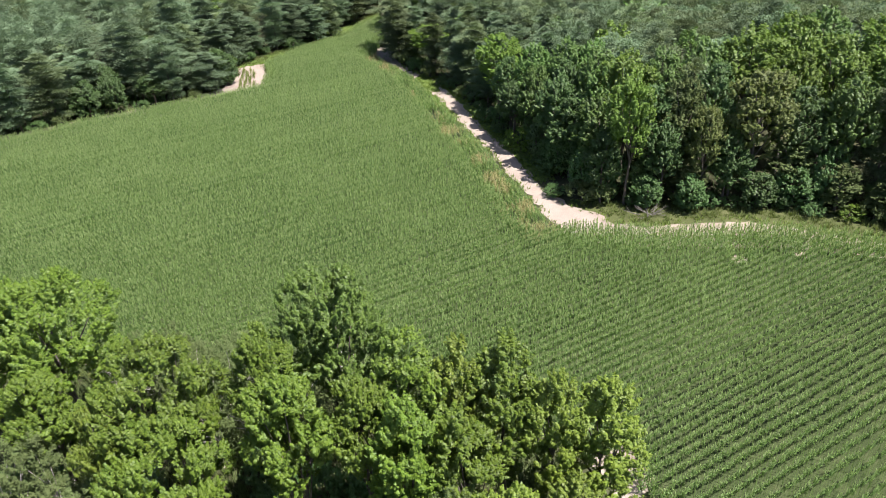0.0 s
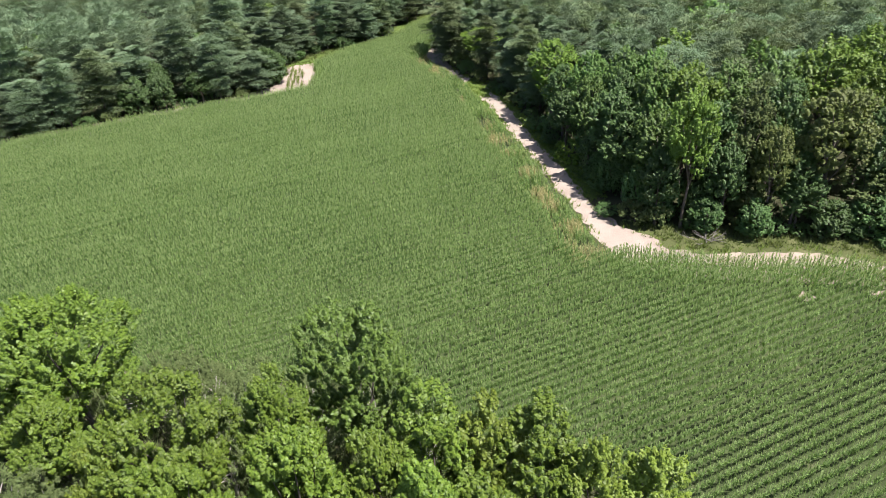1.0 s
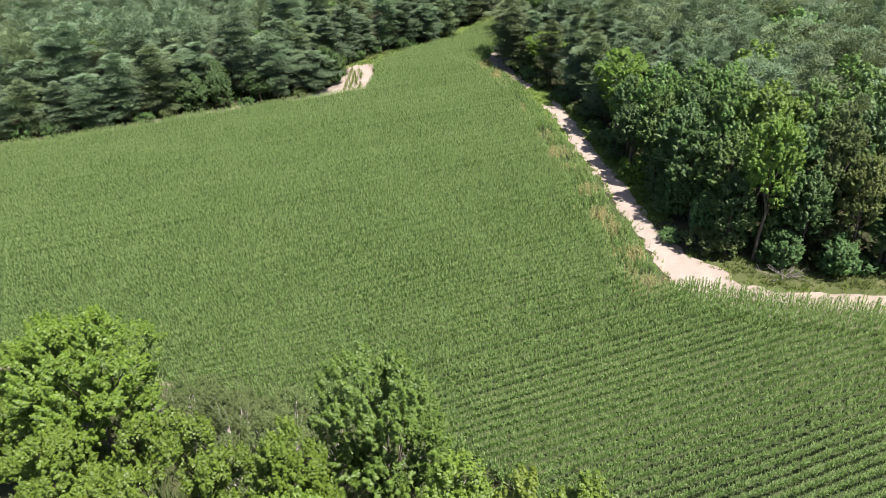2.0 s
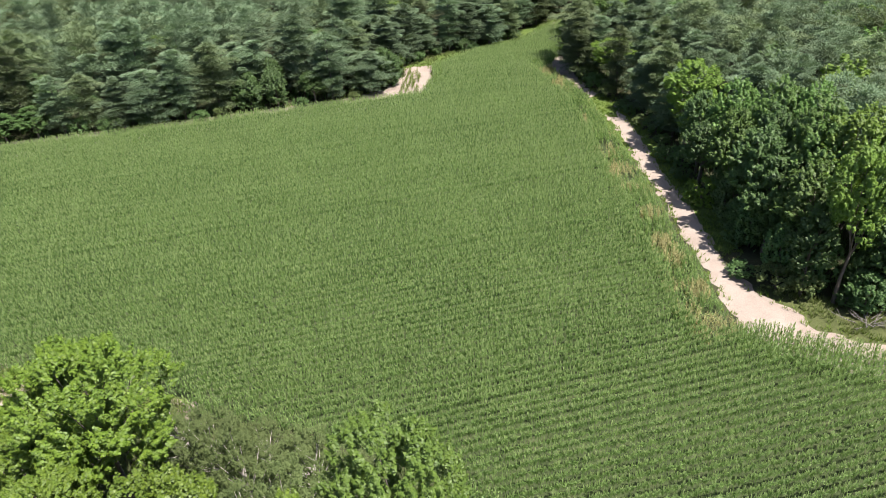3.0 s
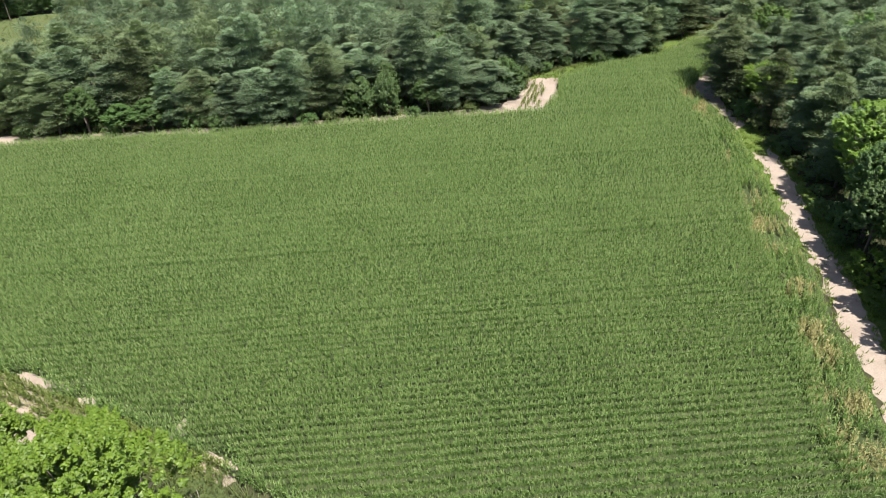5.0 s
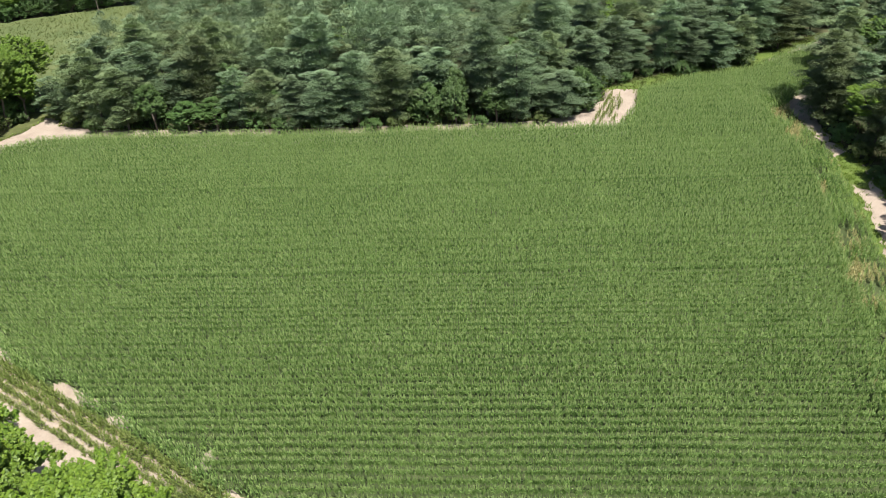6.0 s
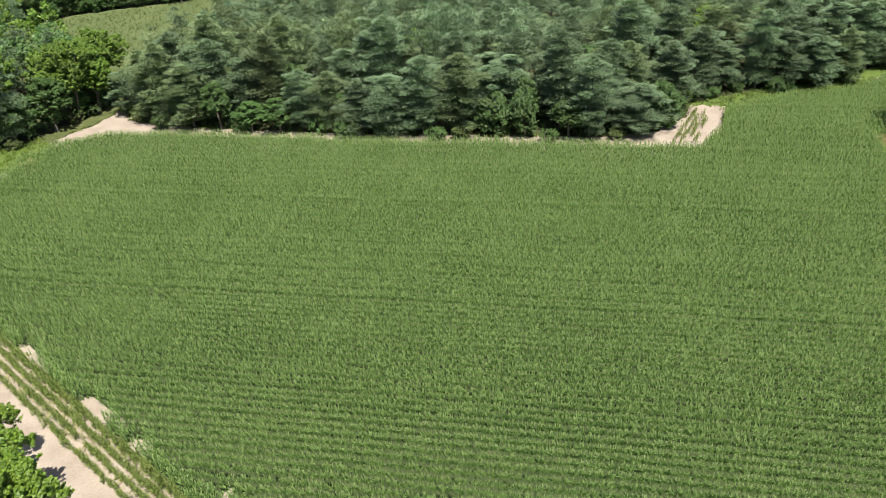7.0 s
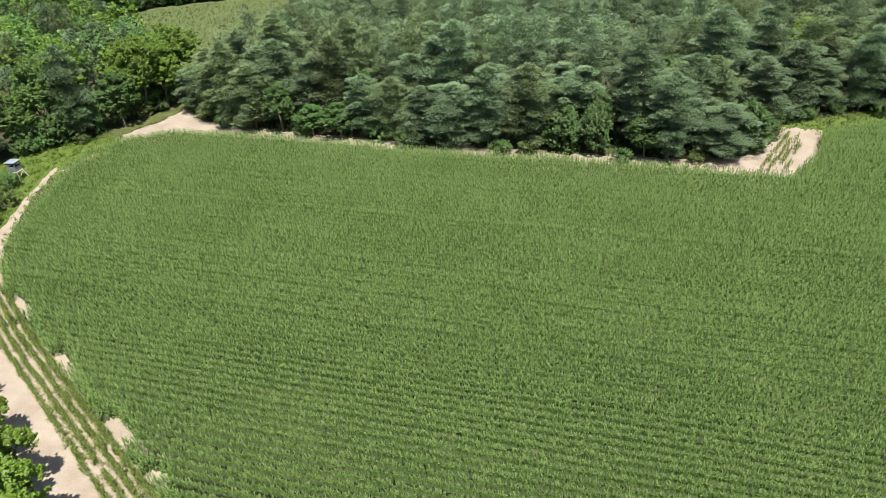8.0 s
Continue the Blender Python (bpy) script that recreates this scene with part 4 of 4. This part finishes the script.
FEET = [[(-118, 87.2), (-107, 87.0), (-98, 91.0), (-89, 95.0), (-74, 103.2), (-60, 110.8), (-48, 117.6), (-41.6, 123.2), (-42.6, 130), (-43.4, 136.6), (-40, 145.6), (-32.2, 150.6), (-25.8, 158.6)],
        [(-10.5, 139), (-6.5, 128), (1.4, 112), (6.0, 96), (10.0, 83), (12.4, 74.5), (16, 71), (22, 69.4), (33, 68.6), (41, 65.8), (47, 62)],
        [(-124.6, 85), (-122.2, 76.5), (-119.6, 68), (-121.5, 61)], [(-124, 90.5), (-129, 94), (-134, 96)], [(-113, 53.4), (-110, 54.2)], [(-104.5, 52.4), (-100, 49.6), (-95, 46)]]
rng = np.random.default_rng(19)
for line in FEET:
    for x, y in fine_line(line, 2.3):
        if rng.random() < (0.45 if line is FEET[0] else 0.8):
            k = int(rng.choice(3, p=(0.78, 0.06, 0.16)))
            high = rng.uniform(1.2, 3.6)
            set_tree(shrub_kinds[k], x + rng.normal(0, 0.5), y + rng.normal(0, 0.5) - (0.9 if line is FEET[0] else 0), high, 0.5 + 0.45 * high * rng.uniform(0.8, 1.3), rng.uniform(0, 6.28),
                     "low leafy shrub at the foot of the wood", "shrub", "shrubs at the wood's edge")


# grass and weeds on the verges
def grass_on(poly, per_metre, tall, material, name, label, seed):
    rng = np.random.default_rng(seed)
    xs, ys = [q[0] for q in poly], [q[1] for q in poly]
    n = int((max(xs) - min(xs)) * (max(ys) - min(ys)) * per_metre)
    pts = np.stack([rng.uniform(min(xs), max(xs), n), rng.uniform(min(ys), max(ys), n)], 1)
    pts = pts[inside(pts, poly)]
    pts = pts[wave(pts, 3.0, seed + 1) + rng.normal(0, 0.5, len(pts)) > -0.5]
    high = tall * np.clip(1 + 0.4 * wave(pts, 4.0, seed + 2) + rng.normal(0, 0.25, len(pts)), 0.3, 2.2)
    blades = []
    for _ in range(6):
        ang = rng.uniform(0, 2 * math.pi, len(pts))
        out = np.stack([np.cos(ang), np.sin(ang), np.zeros(len(pts))], 1)
        side = np.stack([-np.sin(ang), np.cos(ang), np.zeros(len(pts))], 1)
        foot = np.concatenate([pts, np.zeros((len(pts), 1))], 1) + out * 0.08
        h = (high * rng.uniform(0.6, 1.1, len(pts)))[:, None]
        blades.append(np.stack([foot - side * 0.035, foot + side * 0.035, foot + out * h * 0.55 + np.array([0, 0, 1]) * h], 1).reshape(-1, 3))
    v = np.concatenate(blades)
    return tagged(new(name, mesh_of(name, v, np.arange(len(v)).reshape(-1, 3), material)), label, "grass", kind="stuff")


grass_on([(-80, 44.8), (-72, 44.3), (-31, 44.6), (-31, 47.0), (-80, 47.4)], 13, 0.2, M_DRY, "grass", "thin straw-coloured grass between the short corn rows", 437)
grass_on([(-7.0, 123.4), (-6.0, 125.2), (-4.8, 124.4), (-2.6, 118.0), (-2.6, 115.0), (-3.8, 115.0), (-5.2, 117.0)], 14, 0.25, M_GRASS, "grass", "bright grass growing over the track", 439)
grass_on([(-126, 92), (-150, 98.5), (-206, 102), (-210, 121), (-195, 150), (-174, 160), (-116, 98)], 1.6, 0.55, M_MEADOW_GRASS, "grass", "rough pale grass of the distant field", 441)
grass_on([(-120, 73), (-113.5, 71), (-111, 66), (-110.5, 62.5), (-113.5, 61.5), (-105, 55.5), (-98, 50.6), (-100, 47), (-112, 51), (-122, 60)], 9, 0.45, M_GRASS,
         "grass", "bright green grass beside the sandy track", 401)
grass_on([(13, 72.5), (15.8, 69.4), (17, 66.8), (22, 65.9), (24, 66.6), (30, 66.7), (35, 65), (41, 61.8), (50, 58.4), (56, 60), (44, 66), (22, 70.5)], 14, 0.4, M_WEED,
         "grass", "weedy grass between the track and the wood", 405)
grass_on([(-43, 137), (-38.5, 139), (-36.5, 136), (-31.5, 144), (-23.5, 153), (-20.5, 161), (-24, 163), (-34, 150), (-41, 145)], 9, 0.4, M_WEED,
         "grass", "narrow strip of grass before the pines", 409)
grass_on([(-8, 127), (-4.4, 123), (0.2, 111), (3.9, 97), (7.2, 87), (10.4, 76), (12, 78), (8, 92), (2, 112), (-5, 127)], 9, 0.35, M_GRASS,
         "grass", "grass strip between sandy track and wood", 413)
grass_on([(-20.5, 170), (-17.8, 177), (-16.3, 184), (-19, 183), (-24, 170), (-22.8, 164)], 9, 0.4, M_WEED, "grass", "grass beside the far sandy track", 417)
grass_on([(-124, 87.5), (-120.5, 88.6), (-119.5, 92), (-140, 100), (-150, 97)], 6, 0.5, M_GRASS, "grass", "rough grass in the gap between the woods", 421)
grass_on([(-118, 88), (-107, 87.5), (-89, 95.8), (-60, 111.4), (-42, 123.8), (-44, 137), (-40, 147), (-26, 160), (-34, 162), (-50, 145), (-52, 132), (-95, 107), (-116, 97)], 1.6, 1.0, M_DEEP,
         "undergrowth", "low ferns and brambles below the pines", 429)
grass_on([(-9, 142), (-5, 128.5), (2.6, 112.5), (7, 97), (11, 84), (13.4, 76), (17, 72.5), (34, 70.4), (50, 64), (52, 70), (24, 82), (12, 105), (0, 135), (-7, 150)], 1.6, 1.0, M_DEEP,
         "undergrowth", "low brambles below the trees", 433)
grass_on([(-40, 41.5), (-36.5, 46.4), (-31, 46), (-12, 45), (6, 33.5), (8, 29), (5, 20), (-28, 20), (-34, 38)], 10, 1.2, M_GREY, "undergrowth", "tangled grey-green undergrowth below the trees", 425)


# ---- small things ----
def box(x0, x1, y0, y1, z0, z1, soft=0.012):
    bm = bmesh.new()
    bmesh.ops.create_cube(bm, size=1.0, matrix=Matrix.LocRotScale(((x0 + x1) / 2, (y0 + y1) / 2, (z0 + z1) / 2), None, (x1 - x0, y1 - y0, z1 - z0)))
    bmesh.ops.bevel(bm, geom=bm.edges[:], offset=soft, segments=1, affect="EDGES")
    return bm


def part_of(name, bm, material, parent, label=""):
    me = bpy.data.meshes.new(name)
    bm.to_mesh(me)
    bm.free()
    me.materials.append(material)
    return part(name, me, parent, label)


def hunting_blind(x, y, turn):
    """A small box on four splayed legs, with window slots on all sides."""
    wall = plain("grey_panel", (0.10, 0.115, 0.13), (0.16, 0.18, 0.20), 0.6, 3.0)
    inner = plain("near_black_fill", (0.02, 0.02, 0.022), (0.035, 0.035, 0.04), 0.9, 3.0)
    root = new("hunting_blind")
    root.matrix_basis = pose(x, y, 0, 0, 0, turn)
    z0, z1, w = 1.35, 2.65, 0.58
    part_of("platform", box(-w - 0.08, w + 0.08, -w - 0.08, w + 0.08, z0 - 0.1, z0 - 0.004), M_PALE_WOOD, root)
    for a, b, c, d in ((-w, w, -w, -w + 0.05), (-w, w, w - 0.05, w), (-w, -w + 0.05, -w + 0.053, w - 0.053), (w - 0.05, w, -w + 0.053, w - 0.053)):
        part_of("lower_wall", box(a, b, c, d, z0, z0 + 0.72), wall, root)
        part_of("upper_wall", box(a, b, c, d, z0 + 1.05, z1), wall, root)
    for a in (-1, 1):
        for b in (-1, 1):
            part_of("corner_post", box(a * w - 0.06, a * w + 0.06, b * w - 0.06, b * w + 0.06, z0 + 0.722, z0 + 1.048), wall, root)
            v, f = tube([(a * (w + 0.35), b * (w + 0.35), 0), (a * w, b * w, z0 - 0.1)], [0.06, 0.05], 6)
            part("leg", mesh_of("leg", v, f, M_PALE_WOOD), root)
        v, f = tube([(a * (w + 0.22), -w - 0.22, 0.4), (a * (w + 0.05), w + 0.05, 1.15)], [0.035, 0.035], 5)
        part("brace", mesh_of("brace", v, f, M_PALE_WOOD), root)
    # added near-black block that fills the inside up to the window slots
    part_of("fill_block", box(-w + 0.12, w - 0.12, -w + 0.12, w - 0.12, z0 + 0.01, z0 + 0.68), inner, root)
    part_of("roof", box(-w - 0.18, w + 0.18, -w - 0.18, w + 0.18, z1 + 0.003, z1 + 0.09, 0.03), plain("grey_roof", (0.17, 0.20, 0.24), (0.24, 0.28, 0.32), 0.5, 2.0), root, "pale grey flat roof")
    for a in (-0.25, 0.25):
        v, f = tube([(a, -w - 1.1, 0), (a, -w - 0.1, z0)], [0.03, 0.03], 5)
        part("ladder_rail", mesh_of("ladder_rail", v, f, M_PALE_WOOD), root)
    for k in range(5):
        t = (k + 0.7) / 5.5
        v, f = tube([(-0.25, -w - 1.1 + t, z0 * t), (0.25, -w - 1.1 + t, z0 * t)], [0.022, 0.022], 5)
        part("rung", mesh_of("rung", v, f, M_PALE_WOOD), root)
    return tagged(root, "grey box hunting blind on splayed wooden legs", "hunting blind")


hunting_blind(-112.3, 57.1, 40)


def brush_pile(x, y, reach, count, seed):
    """Bare fallen branches in a heap."""
    rng = np.random.default_rng(seed)
    root = new("brush_pile")
    root.matrix_basis = pose(x, y, 0)
    for _ in range(count):
        ang, at = rng.uniform(0, 6.28), rng.normal(0, reach * 0.25, 2)
        length = reach * rng.uniform(0.5, 1.1)
        a = np.array([at[0], at[1], rng.uniform(0.02, 0.3)])
        b = a + np.array([math.cos(ang) * length, math.sin(ang) * length, rng.uniform(0.1, 0.9)])
        pieces = [tube([a, (a + b) / 2 + rng.normal(0, 0.12, 3) * np.array([1, 1, 0.3]), b], [0.05, 0.035, 0.012], 5)]
        for t in (0.45, 0.6, 0.75, 0.88):
            m = a + (b - a) * t
            e = m + np.array([math.cos(ang + rng.uniform(-1, 1)), math.sin(ang + rng.uniform(-1, 1)), rng.uniform(0.1, 0.7)]) * length * 0.3
            pieces.append(tube([m, e], [0.02, 0.006], 4))
        v, f = join(pieces)
        part("branch", mesh_of("branch", v, f, M_DEADWOOD), root)
    return tagged(root, "heap of greyish fallen branches on grass", "brush pile")


brush_pile(20.6, 68.0, 1.9, 14, 501)


# tufts that fringe the tracks
def fringe(line, seed, label):
    rng = np.random.default_rng(seed)
    pts = fine_line(line, 0.16)
    pts = pts + rng.normal(0, 0.32, pts.shape)
    pts = pts[wave(pts, 2.5, seed + 1) + rng.normal(0, 0.5, len(pts)) > -0.3]
    blades = []
    for _ in range(6):
        ang = rng.uniform(0, 2 * math.pi, len(pts))
        out = np.stack([np.cos(ang), np.sin(ang), np.zeros(len(pts))], 1)
        side = np.stack([-np.sin(ang), np.cos(ang), np.zeros(len(pts))], 1)
        foot = np.concatenate([pts, np.full((len(pts), 1), 0.02)], 1) + out * 0.1
        h = rng.uniform(0.12, 0.45, len(pts))[:, None]
        blades.append(np.stack([foot - side * 0.04, foot + side * 0.04, foot + out * h * 0.7 + np.array([0, 0, 1]) * h], 1).reshape(-1, 3))
    v = np.concatenate(blades)
    tagged(new("grass", mesh_of("grass", v, np.arange(len(v)).reshape(-1, 3), M_GRASS)), label, "grass", kind="stuff")


fringe([(-113, 61.2), (-104.7, 55), (-97.5, 50.2), (-88, 44.8), (-80, 41.5), (-60, 40.8), (-46, 41)], 801, "grass tufts along the sandy track")
fringe([(-110.6, 61.6), (-104.2, 56.5), (-98, 52.9), (-92.7, 50), (-86, 48)], 803, "weeds between track and corn")
fringe([(-118.0, 74.0), (-118.6, 78.6), (-119.2, 82.0), (-122.0, 86.6)], 805, "grass tufts at the track junction")
fringe([(-120.4, 87.6), (-116.0, 85.0), (-107, 87.0), (-98, 91.2), (-89, 95.4), (-74, 103.4), (-60, 111), (-48, 118), (-42, 123.2)], 807, "weeds at the foot of the pines")
fringe([(-12, 146), (-12, 138), (-8.2, 128), (-4.5, 123.5), (0, 111.5), (3.7, 97.5), (7, 87.5), (10.2, 75.5), (12.4, 71.5), (15.6, 69), (16.6, 66.6), (22.3, 65.7), (24, 66.4), (30, 66.4), (34.5, 64.7), (40, 61.3)],
       809, "grass tufts between track and wood")
fringe([(11.8, 63.6), (9.8, 67.5), (8.2, 74.5), (6, 81), (4.7, 87), (1.1, 98), (-1.6, 108), (-6.6, 122), (-13, 134.3)], 811, "weeds between track and corn")
fringe([(-41.3, 131), (-42.4, 136.2), (-38.2, 138.8), (-34.4, 129), (-33.6, 121)], 813, "grass tufts round the sand patch")
